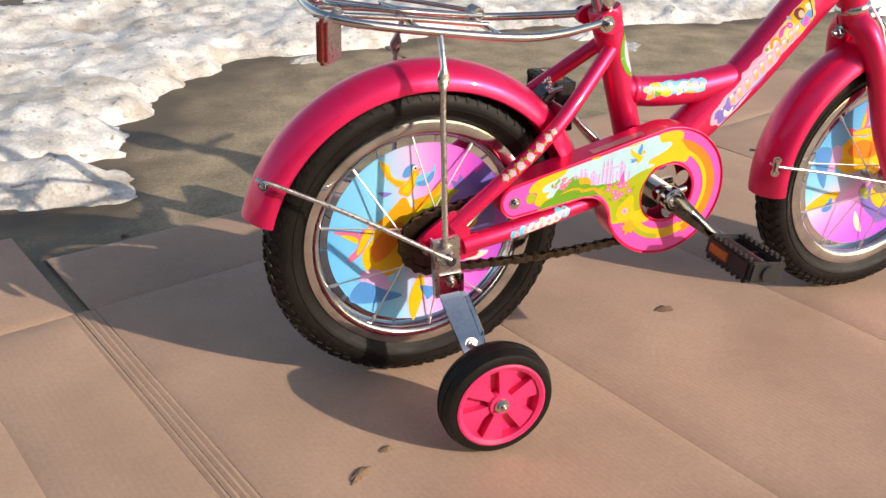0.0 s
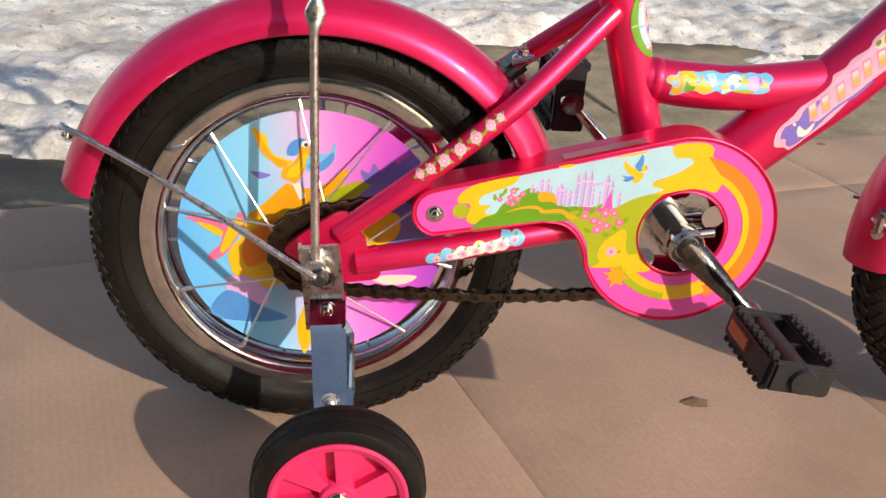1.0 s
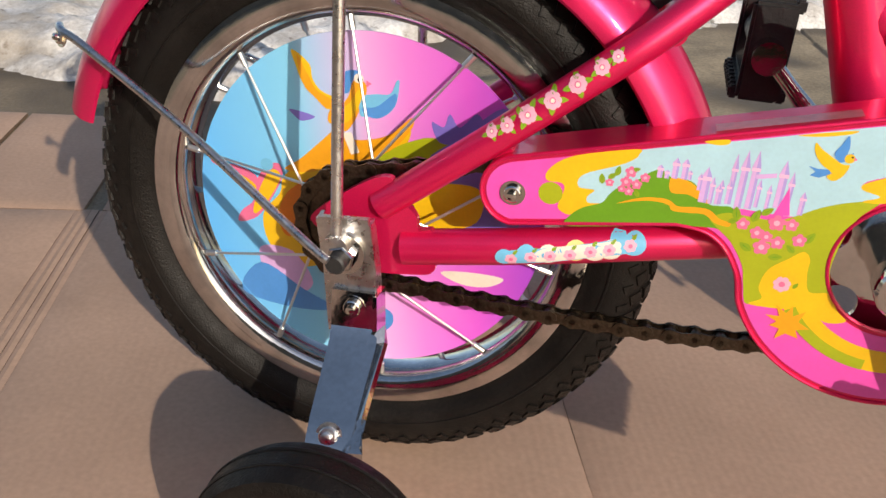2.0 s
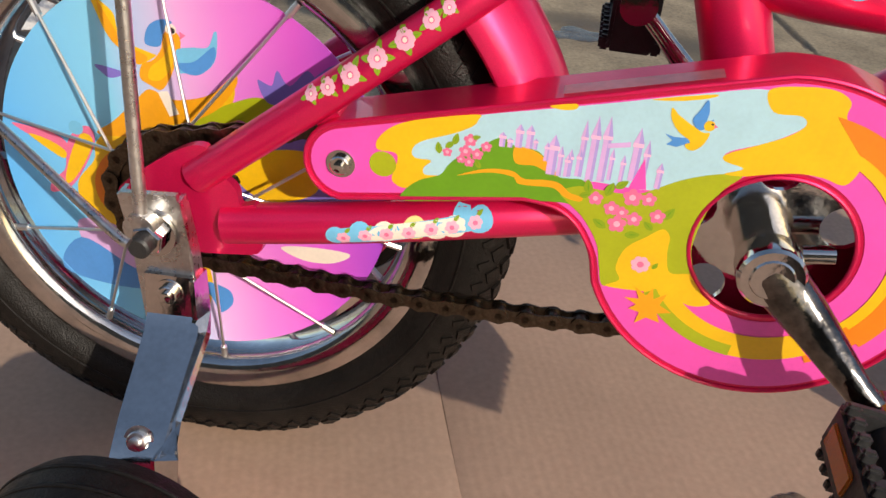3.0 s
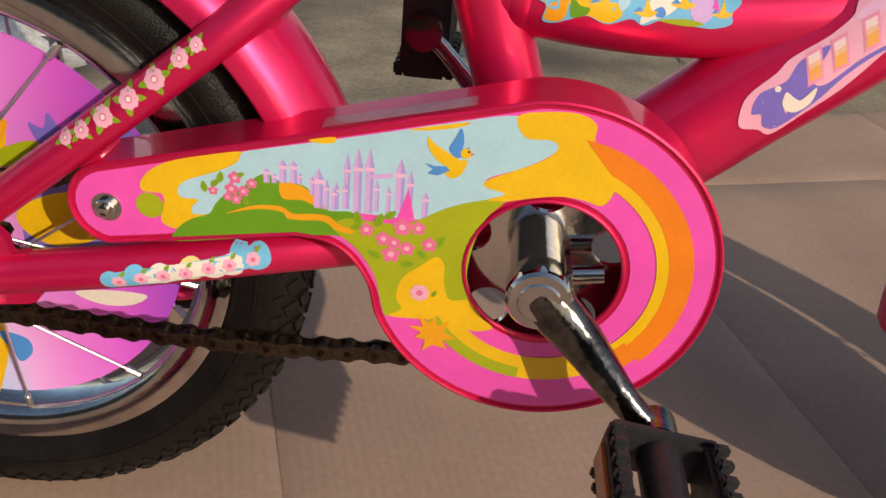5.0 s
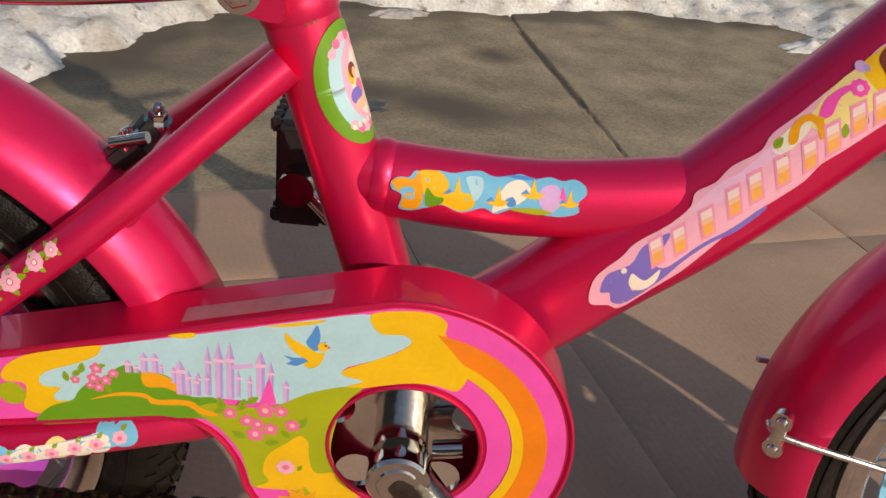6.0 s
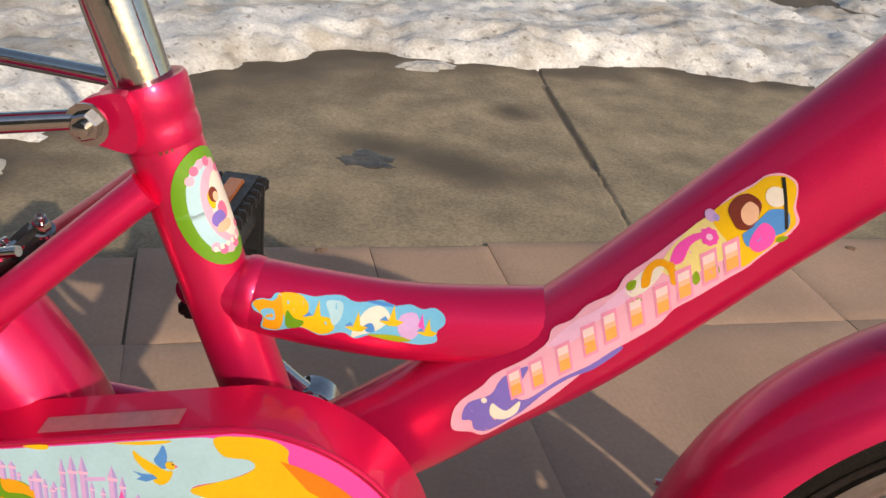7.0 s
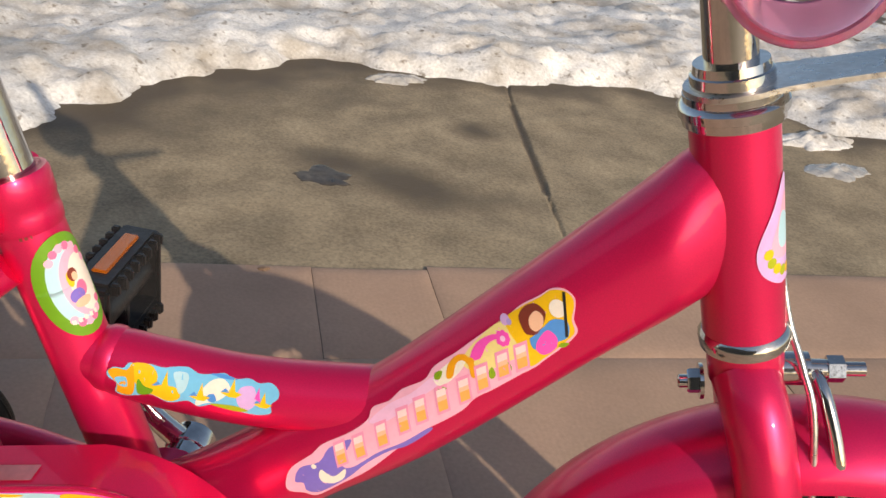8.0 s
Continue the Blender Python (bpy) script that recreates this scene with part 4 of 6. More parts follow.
ink(art, [(-0.0733, 0.1765), (-0.0669, 0.1866), (-0.0594, 0.1890), (-0.0571, 0.1811), (-0.0648, 0.1648), (-0.0740, 0.1520), (-0.0854, 0.1472), (-0.0840, 0.1544), (-0.0758, 0.1627)], ROSE, 5)
ink(art, [(-0.0700, 0.1755), (-0.0637, 0.1847), (-0.0582, 0.1809), (-0.0656, 0.1655), (-0.0738, 0.1546), (-0.0762, 0.1576)], YELLOW, 6)
dot(art, -0.0668, 0.1874, 0.00395, SKYDEEP, 7)
DISC_ART = art
# sticker on the down tube
art = Print()
ink(art, [(0.3440, 0.2598), (0.3429, 0.2679), (0.3455, 0.2749), (0.3537, 0.2840), (0.3586, 0.2910), (0.3704, 0.3010), (0.3780, 0.3099), (0.3796, 0.3163), (0.3866, 0.3222), (0.3918, 0.3297), (0.4011, 0.3380), (0.4046, 0.3454), (0.4133, 0.3554), (0.4206, 0.3646), (0.4311, 0.3774), (0.4368, 0.3851), (0.4436, 0.3918), (0.4475, 0.3962), (0.4527, 0.3985), (0.4573, 0.3971), (0.4587, 0.3932), (0.4593, 0.3875), (0.4620, 0.3824), (0.4605, 0.3774), (0.4570, 0.3719), (0.4516, 0.3646), (0.4484, 0.3599), (0.4424, 0.3541), (0.4328, 0.3441), (0.4252, 0.3369), (0.4208, 0.3288), (0.4131, 0.3206), (0.4051, 0.3130), (0.3999, 0.3065), (0.3934, 0.2974), (0.3855, 0.2856), (0.3800, 0.2782), (0.3697, 0.2677), (0.3590, 0.2570), (0.3521, 0.2591)], PALEPINK, 1)
ink(art, [(0.3473, 0.2663), (0.3489, 0.2749), (0.3581, 0.2815), (0.3620, 0.2903), (0.3716, 0.2981), (0.3707, 0.2923), (0.3677, 0.2842), (0.3737, 0.2817), (0.3857, 0.2947), (0.3971, 0.3041), (0.4071, 0.3150), (0.4082, 0.3131), (0.3991, 0.3020), (0.3903, 0.2962), (0.3805, 0.2856), (0.3723, 0.2731), (0.3604, 0.2606), (0.3536, 0.2610), (0.3515, 0.2662)], VIOLET, 2)
ink(art, [(0.3789, 0.3094), (0.3868, 0.3209), (0.3962, 0.3299), (0.4051, 0.3414), (0.4071, 0.3377), (0.3969, 0.3254), (0.3878, 0.3134)], PETAL, 2)
ink(art, [(0.4166, 0.3523), (0.4207, 0.3636), (0.4312, 0.3764), (0.4382, 0.3705), (0.4424, 0.3667), (0.4354, 0.3591), (0.4254, 0.3514)], STRAW, 2)
ink(art, [(0.4315, 0.3762), (0.4368, 0.3842), (0.4437, 0.3911), (0.4475, 0.3956), (0.4529, 0.3977), (0.4568, 0.3964), (0.4581, 0.3930), (0.4584, 0.3873), (0.4607, 0.3823), (0.4596, 0.3781), (0.4513, 0.3657), (0.4458, 0.3599), (0.4401, 0.3678)], YELLOW, 3)
ink(art, [(0.4052, 0.3407), (0.4112, 0.3504), (0.4169, 0.3552), (0.4170, 0.3495), (0.4099, 0.3390)], CREAM, 2)
ink(art, [(0.4197, 0.3553), (0.4208, 0.3621), (0.4262, 0.3684), (0.4320, 0.3709), (0.4261, 0.3646), (0.4240, 0.3573)], PINK, 4)
blossom(art, 0.4319, 0.3693, 0.00358, PINK, PETAL, 5, 8)
ink(art, [(0.4109, 0.3433), (0.4106, 0.3489), (0.4135, 0.3541), (0.4175, 0.3561), (0.4221, 0.3537), (0.4243, 0.3489), (0.4219, 0.3476), (0.4194, 0.3524), (0.4164, 0.3533), (0.4140, 0.3507), (0.4136, 0.3448)], BIRDORANGE, 4)
leaflet(art, 0.4071, 0.3428, 0.00269, 60, 4)
leaflet(art, 0.4303, 0.3522, 0.00298, 100, 4)
leaflet(art, 0.4367, 0.3571, 0.00298, 100, 4)
leaflet(art, 0.4101, 0.3376, 0.00209, 30, 4)
dot(art, 0.4202, 0.3547, 0.00149, BIRDORANGE, 5)
dot(art, 0.4312, 0.3768, 0.00209, LILAC, 5)
dot(art, 0.4331, 0.3768, 0.00119, LAVENDER, 6)
slant_bar(art, 0.3679, 0.2890, 0.00537, 0.00955)
slant_bar(art, 0.3764, 0.2956, 0.00537, 0.00955)
slant_bar(art, 0.3861, 0.3053, 0.00537, 0.00955)
slant_bar(art, 0.3949, 0.3159, 0.00537, 0.00955)
slant_bar(art, 0.4020, 0.3238, 0.00537, 0.00955)
slant_bar(art, 0.4109, 0.3322, 0.00537, 0.00955)
slant_bar(art, 0.4198, 0.3401, 0.00537, 0.00955)
slant_bar(art, 0.4266, 0.3485, 0.00537, 0.00955)
slant_bar(art, 0.4343, 0.3576, 0.00537, 0.00955)
slant_bar(art, 0.4414, 0.3637, 0.00537, 0.00955)
ink(art, [(0.3588, 0.2726), (0.3594, 0.2773), (0.3630, 0.2752), (0.3664, 0.2744), (0.3711, 0.2805), (0.3707, 0.2733), (0.3662, 0.2686), (0.3612, 0.2691)], CREAM, 6)
dot(art, 0.3557, 0.2781, 0.00134, CREAM, 6)
ink(art, [(0.4366, 0.3811), (0.4386, 0.3857), (0.4427, 0.3883), (0.4468, 0.3869), (0.4476, 0.3835), (0.4459, 0.3767), (0.4415, 0.3749), (0.4384, 0.3776)], BROWN, 5)
ink(art, [(0.4410, 0.3819), (0.4431, 0.3857), (0.4465, 0.3847), (0.4472, 0.3806), (0.4451, 0.3775), (0.4422, 0.3783)], PEACH, 6)
ink(art, [(0.4479, 0.3807), (0.4511, 0.3851), (0.4570, 0.3855), (0.4587, 0.3788), (0.4547, 0.3750), (0.4502, 0.3728), (0.4462, 0.3690), (0.4432, 0.3730), (0.4448, 0.3756)], BIRDBLUE, 5)
ink(art, [(0.4466, 0.3737), (0.4495, 0.3795), (0.4541, 0.3773), (0.4548, 0.3718), (0.4509, 0.3674), (0.4469, 0.3690)], PINK, 6)
dot(art, 0.4518, 0.3899, 0.00373, CREAM, 5)
leaflet(art, 0.4578, 0.3742, 0.00239, 30, 6)
ink(art, [(0.4522, 0.3972), (0.4534, 0.3976), (0.4557, 0.3897), (0.4588, 0.3788), (0.4576, 0.3782), (0.4545, 0.3894)], INK, 7, False)
DOWN_ART = art
# sticker on the top tube
art = Print()
ink(art, [(0.2510, 0.3067), (0.2540, 0.3091), (0.2586, 0.3094), (0.2608, 0.3117), (0.2654, 0.3115), (0.2705, 0.3123), (0.2772, 0.3119), (0.2823, 0.3127), (0.2888, 0.3131), (0.2946, 0.3118), (0.3011, 0.3124), (0.3063, 0.3132), (0.3120, 0.3123), (0.3185, 0.3134), (0.3240, 0.3128), (0.3293, 0.3138), (0.3336, 0.3123), (0.3344, 0.3093), (0.3314, 0.3058), (0.3319, 0.3017), (0.3261, 0.2992), (0.3194, 0.2989), (0.3113, 0.2998), (0.3032, 0.3001), (0.2967, 0.2974), (0.2911, 0.2996), (0.2818, 0.2964), (0.2736, 0.2991), (0.2669, 0.2971), (0.2599, 0.2945), (0.2552, 0.2954), (0.2560, 0.3017), (0.2519, 0.3040)], SKYDEEP, 1)
ink(art, [(0.2616, 0.3111), (0.2706, 0.3121), (0.2752, 0.3092), (0.2765, 0.3052), (0.2852, 0.3050), (0.2873, 0.3005), (0.2818, 0.2970), (0.2736, 0.2994), (0.2682, 0.2995), (0.2653, 0.3037)], YELLOW, 2)
ink(art, [(0.2514, 0.3066), (0.2547, 0.3089), (0.2600, 0.3088), (0.2630, 0.3108), (0.2651, 0.3023), (0.2628, 0.2959), (0.2561, 0.2960), (0.2563, 0.3014)], BIRDORANGE, 3)
ink(art, [(0.2552, 0.3045), (0.2604, 0.3056), (0.2614, 0.3010), (0.2574, 0.3008)], SKYDEEP, 4)
ink(art, [(0.2664, 0.3059), (0.2700, 0.3030), (0.2741, 0.3022), (0.2723, 0.2992), (0.2666, 0.2982)], GREEN, 4)
ink(art, [(0.2828, 0.3109), (0.2897, 0.3110), (0.2899, 0.3056), (0.2869, 0.3023), (0.2847, 0.3068)], SKY, 3)
ink(art, [(0.3005, 0.3099), (0.3068, 0.3115), (0.3109, 0.3081), (0.3057, 0.3026), (0.2995, 0.2999), (0.2953, 0.2980), (0.2961, 0.3036)], CREAM, 3)
ink(art, [(0.3153, 0.3096), (0.3218, 0.3111), (0.3243, 0.3053), (0.3196, 0.3002), (0.3149, 0.3039)], LILAC, 3)
ink(art, [(0.3019, 0.3003), (0.3138, 0.3017), (0.3209, 0.3004), (0.3141, 0.2989)], OLIVE, 4)
ink(art, [(0.2998, 0.3123), (0.3064, 0.3129), (0.3134, 0.3122), (0.3067, 0.3117)], BIRDBLUE, 2)
ink(art, [(0.2734, 0.3039), (0.2781, 0.3054), (0.2796, 0.3112), (0.2812, 0.3055), (0.2851, 0.3049), (0.2819, 0.3024), (0.2783, 0.3022)], YELLOW, 6, False)
ink(art, [(0.2734, 0.3043), (0.2761, 0.3065), (0.2781, 0.3046)], BIRDBLUE, 6, False)
ink(art, [(0.2919, 0.3023), (0.2957, 0.3038), (0.2972, 0.3091), (0.2986, 0.3039), (0.3019, 0.3034), (0.2991, 0.3012), (0.2961, 0.3010)], YELLOW, 6, False)
ink(art, [(0.2918, 0.3027), (0.2941, 0.3048), (0.2959, 0.3030)], BIRDBLUE, 6, False)
ink(art, [(0.3064, 0.3066), (0.3105, 0.3079), (0.3119, 0.3126), (0.3134, 0.3081), (0.3170, 0.3076), (0.3141, 0.3056), (0.3109, 0.3054)], YELLOW, 6, False)
ink(art, [(0.3064, 0.3069), (0.3087, 0.3088), (0.3106, 0.3072)], BIRDBLUE, 6, False)
ink(art, [(0.3230, 0.3045), (0.3263, 0.3059), (0.3277, 0.3105), (0.3289, 0.3061), (0.3319, 0.3056), (0.3295, 0.3037), (0.3267, 0.3035)], YELLOW, 6, False)
ink(art, [(0.3229, 0.3049), (0.3249, 0.3067), (0.3265, 0.3052)], BIRDBLUE, 6, False)
ink(art, [(0.3001, 0.3038), (0.3033, 0.3054), (0.3050, 0.3024), (0.3018, 0.3013)], BIRDBLUE, 5)
ink(art, [(0.3231, 0.3070), (0.3244, 0.3115), (0.3264, 0.3057)], PINK, 6, False)
TOP_ART = art
# oval sticker on the seat tube, in metres round and along the tube
art = Print()


def oval(art, cx, cz, a, b, mat, level, n=40):
    art.shapes.append(([(cx + a * math.cos(2 * math.pi * k / n), cz + b * math.sin(2 * math.pi * k / n)) for k in range(n)], mat, level))


oval(art, 0, 0, 0.0185, 0.0265, GREEN, 1)
oval(art, 0.0005, 0, 0.0128, 0.0215, SKY, 2)
oval(art, 0.0035, 0, 0.0098, 0.0175, PALEPINK, 3)
oval(art, 0.0055, -0.001, 0.0078, 0.0150, CREAM, 4)
oval(art, -0.0005, -0.0055, 0.0040, 0.0036, VIOLET, 5)
oval(art, 0.0030, -0.0030, 0.0030, 0.0040, ROSE, 5)
oval(art, 0.0012, -0.0095, 0.0046, 0.0024, PEACH, 5)
oval(art, -0.0012, 0.0035, 0.0018, 0.0040, YELLOW, 5)
oval(art, 0.0006, 0.0052, 0.0026, 0.0034, BROWN, 6)
oval(art, 0.0014, 0.0040, 0.0016, 0.0022, PEACH, 7)
for k in range(18):
    if 6 < k < 12:
        continue
    a = 0.5 + k * 0.30
    dot(art, 0.0005 + 0.0122 * math.cos(a), 0.0198 * math.sin(a), 0.0021, ROSE if k % 2 else PALEPINK, 6)
for k in range(5):
    ink(art, [(-0.0078 + 0.0030 * k, -0.0158), (-0.0060 + 0.0030 * k, -0.0162), (-0.0060 + 0.0030 * k, -0.0185), (-0.0078 + 0.0030 * k, -0.0181)], CREAM, 8, False)
SEAT_ART = art
# flower stickers on the stays
art = Print()
leaflet(art, 0.0713, 0.2440, 0.00178, 35, 1)
leaflet(art, 0.0666, 0.2443, 0.00178, 125, 1)
leaflet(art, 0.0654, 0.2392, 0.00178, 215, 1)
leaflet(art, 0.0701, 0.2389, 0.00178, 305, 1)
blossom(art, 0.0684, 0.2416, 0.00324, PALEPINK, ROSE, 3, 8)
dot(art, 0.0684, 0.2416, 0.00071, CREAM, 6)
leaflet(art, 0.0780, 0.2493, 0.00203, 55, 1)
leaflet(art, 0.0725, 0.2476, 0.00203, 145, 1)
leaflet(art, 0.0731, 0.2420, 0.00203, 235, 1)
leaflet(art, 0.0787, 0.2437, 0.00203, 325, 1)
blossom(art, 0.0756, 0.2457, 0.00370, PALEPINK, ROSE, 3, 8)
dot(art, 0.0756, 0.2457, 0.00081, CREAM, 6)
leaflet(art, 0.0864, 0.2570, 0.00254, 75, 1)
leaflet(art, 0.0803, 0.2528, 0.00254, 165, 1)
leaflet(art, 0.0835, 0.2471, 0.00254, 255, 1)
leaflet(art, 0.0896, 0.2514, 0.00254, 345, 1)
blossom(art, 0.0849, 0.2521, 0.00462, PALEPINK, ROSE, 3, 8)
dot(art, 0.0849, 0.2521, 0.00102, CREAM, 6)
leaflet(art, 0.0955, 0.2652, 0.00254, 95, 1)
leaflet(art, 0.0910, 0.2594, 0.00254, 185, 1)
leaflet(art, 0.0960, 0.2556, 0.00254, 275, 1)
leaflet(art, 0.1005, 0.2614, 0.00254, 365, 1)
blossom(art, 0.0957, 0.2604, 0.00462, PALEPINK, ROSE, 3, 8)
dot(art, 0.0957, 0.2604, 0.00102, CREAM, 6)
leaflet(art, 0.1043, 0.2732, 0.00254, 115, 1)
leaflet(art, 0.1019, 0.2667, 0.00254, 205, 1)
leaflet(art, 0.1081, 0.2651, 0.00254, 295, 1)
leaflet(art, 0.1105, 0.2717, 0.00254, 385, 1)
blossom(art, 0.1062, 0.2692, 0.00462, PALEPINK, ROSE, 3, 8)
dot(art, 0.1062, 0.2692, 0.00102, CREAM, 6)
leaflet(art, 0.1132, 0.2805, 0.00216, 135, 1)
leaflet(art, 0.1132, 0.2750, 0.00216, 225, 1)
leaflet(art, 0.1187, 0.2756, 0.00216, 315, 1)
leaflet(art, 0.1187, 0.2811, 0.00216, 405, 1)
blossom(art, 0.1160, 0.2781, 0.00393, PALEPINK, ROSE, 3, 8)
dot(art, 0.1160, 0.2781, 0.00086, CREAM, 6)
leaflet(art, 0.1198, 0.2845, 0.00165, 155, 1)
leaflet(art, 0.1212, 0.2808, 0.00165, 245, 1)
leaflet(art, 0.1251, 0.2827, 0.00165, 335, 1)
leaflet(art, 0.1237, 0.2864, 0.00165, 425, 1)
blossom(art, 0.1225, 0.2836, 0.00300, PALEPINK, ROSE, 3, 8)
dot(art, 0.1225, 0.2836, 0.00066, CREAM, 6)
SSTAY_ART = art
art = Print()
dot(art, 0.0812, 0.1761, 0.00463, SKYDEEP, 1)
dot(art, 0.0922, 0.1795, 0.00514, SKYDEEP, 1)
dot(art, 0.1363, 0.1929, 0.00412, SKYDEEP, 1)
dot(art, 0.1444, 0.1909, 0.00592, SKYDEEP, 1)
dot(art, 0.1031, 0.1807, 0.00540, CREAM, 2)
dot(art, 0.1164, 0.1843, 0.00566, STRAW, 2)
dot(art, 0.1259, 0.1846, 0.00514, CREAM, 2)
dot(art, 0.1334, 0.1868, 0.00540, CREAM, 2)
blossom(art, 0.0848, 0.1755, 0.00321, PALEPINK, ROSE, 4, 6)
leaflet(art, 0.0865, 0.1798, 0.00167, 50, 3)
blossom(art, 0.0945, 0.1780, 0.00321, PALEPINK, ROSE, 4, 6)
leaflet(art, 0.0961, 0.1823, 0.00167, 50, 3)
blossom(art, 0.1041, 0.1801, 0.00321, PALEPINK, ROSE, 4, 6)
leaflet(art, 0.1057, 0.1844, 0.00167, 50, 3)
blossom(art, 0.1139, 0.1820, 0.00321, PALEPINK, ROSE, 4, 6)
leaflet(art, 0.1154, 0.1863, 0.00167, 50, 3)
blossom(art, 0.1237, 0.1850, 0.00321, PALEPINK, ROSE, 4, 6)
leaflet(art, 0.1252, 0.1892, 0.00167, 50, 3)
blossom(art, 0.1327, 0.1870, 0.00321, PALEPINK, ROSE, 4, 6)
leaflet(art, 0.1341, 0.1912, 0.00167, 50, 3)
blossom(art, 0.1426, 0.1902, 0.00321, PALEPINK, ROSE, 4, 6)
leaflet(art, 0.1439, 0.1943, 0.00167, 50, 3)
ink(art, [(0.0800, 0.1725), (0.0815, 0.1795), (0.1000, 0.1838), (0.1200, 0.1885), (0.1440, 0.1942), (0.1480, 0.1900), (0.1440, 0.1868), (0.1200, 0.1805), (0.1000, 0.1752)], SKYDEEP, 1)
ink(art, [(0.0950, 0.1770), (0.1000, 0.1835), (0.1200, 0.1882), (0.1370, 0.1915), (0.1350, 0.1850), (0.1200, 0.1808), (0.1000, 0.1756)], CREAM, 2)
CSTAY_ART = art
# sticker on the head tube
art = Print()
ink(art, [(0.0, 0.026), (-0.010, 0.012), (-0.0175, -0.003), (-0.0160, -0.014), (-0.008, -0.021), (0.0, -0.022), (0.008, -0.021), (0.0160, -0.014), (0.0175, -0.003), (0.010, 0.012)], LILAC, 1)
ink(art, [(0.0, 0.018), (-0.007, 0.006), (-0.011, -0.004), (-0.006, -0.010), (0.006, -0.010), (0.011, -0.004), (0.007, 0.006)], PALEPINK, 2)
ink(art, [(-0.004, 0.010), (-0.007, 0.0), (-0.004, -0.006), (0.004, -0.004), (0.003, 0.006)], SKY, 3)
for k in range(9):
    a = 3.3 + k * 0.36
    dot(art, 0.0125 * math.cos(a), -0.004 + 0.0130 * math.sin(a), 0.0024, OLIVE if k % 2 else YELLOW, 4)
HEAD_ART = art


def lay(art, name, parent, label, y=None, surface=None, move=None, slices=0.0035, wrap=None):
    """Makes one mesh of a print, flat at y, or laid round a tube by surface(x, z), which gives y or None past its edge."""
    bm = bmesh.new()
    mats = []
    for index, (pts, mat, level) in enumerate(art.shapes):
        if mat not in mats:
            mats.append(mat)
        part_bm = bmesh.new()
        vs = [part_bm.verts.new((p[0], -(level * LEVEL + index * 0.0000005) * (2.5 if surface or wrap else 1.0), p[1])) for p in pts]
        edges = [part_bm.edges.new((vs[i], vs[(i + 1) % len(vs)])) for i in range(len(vs))]
        bmesh.ops.triangle_fill(part_bm, use_beauty=True, edges=edges)
        if surface or wrap:
            for axis in (0, 2):
                lo, hi = min(v.co[axis] for v in part_bm.verts), max(v.co[axis] for v in part_bm.verts)
                k = math.ceil(lo / slices)
                while k * slices < hi:
                    n, c = [0, 0, 0], [0, 0, 0]
                    n[axis], c[axis] = 1, k * slices
                    bmesh.ops.bisect_plane(part_bm, geom=part_bm.verts[:] + part_bm.edges[:] + part_bm.faces[:], plane_co=c, plane_no=n)
                    k += 1
        made = {}
        for v in part_bm.verts:
            if wrap:
                centre, along_tube, radius, turned_by = wrap
                a = radians(turned_by) + v.co.x / radius
                d = Vector(along_tube)
                front = Vector((d.z, 0, -d.x))
                r = radius - v.co.y
                made[v] = bm.verts.new(Vector(centre) + d * v.co.z + front * (r * math.sin(a)) + Vector((0, -1, 0)) * (r * math.cos(a)))
                continue
            depth = surface(v.co.x, v.co.z) if surface else y
            co = None if depth is None else Vector((v.co.x, depth + v.co.y, v.co.z))
            made[v] = None if co is None else bm.verts.new(move @ co if move else co)
        for f in part_bm.faces:
            ring = [made[v] for v in f.verts]
            if None not in ring:
                bm.faces.new(ring).material_index = mats.index(mat)
        part_bm.free()
    for f in bm.faces:
        f.normal_update()
        if f.normal.y > 0 and not wrap:
            f.normal_flip()
    me = bpy.data.meshes.new(name)
    bm.to_mesh(me)
    bm.free()
    for m in mats:
        me.materials.append(m)
    if surface or wrap:
        me.shade_smooth()
    ob = new(name, me)
    ob.parent = parent
    return tagged(ob, label)


def round_tube(path, radii, flat=1.0, lift=0.0004):
    """The near side of a tube: gives y over (x, z)."""
    pts = [Vector(p) for p in path]
    rad = list(radii) if isinstance(radii, (list, tuple)) else [radii] * len(pts)
    line = smooth_path(pts, 10) if len(pts) > 2 else [pts[0].lerp(pts[1], k / 10) for k in range(11)]
    rr = []
    for i in range(len(line)):
        f = i / (len(line) - 1) * (len(rad) - 1)
        j = min(int(f), len(rad) - 2)
        rr.append(rad[j] + (rad[j + 1] - rad[j]) * (f - j))

    def at(x, z):
        best = None
        for i in range(len(line) - 1):
            a, b = line[i], line[i + 1]
            d = Vector((b.x - a.x, b.z - a.z))
            p = Vector((x - a.x, z - a.z))
            t = max(0.0, min(1.0, p.dot(d) / d.length_squared))
            h = (p - d * t).length
            if best is None or h < best[0]:
                best = (h, a.y + (b.y - a.y) * t, rr[i] + (rr[i + 1] - rr[i]) * t)
        h, cy, r = best
        if h > r * 0.985:
            return None
        return cy - (r * flat + lift) * math.sqrt(1 - (h / r) ** 2) - lift * 0.3
    return at


def tube_part(prefix):
    return next(o for o in bike.children if o.name.startswith(prefix))


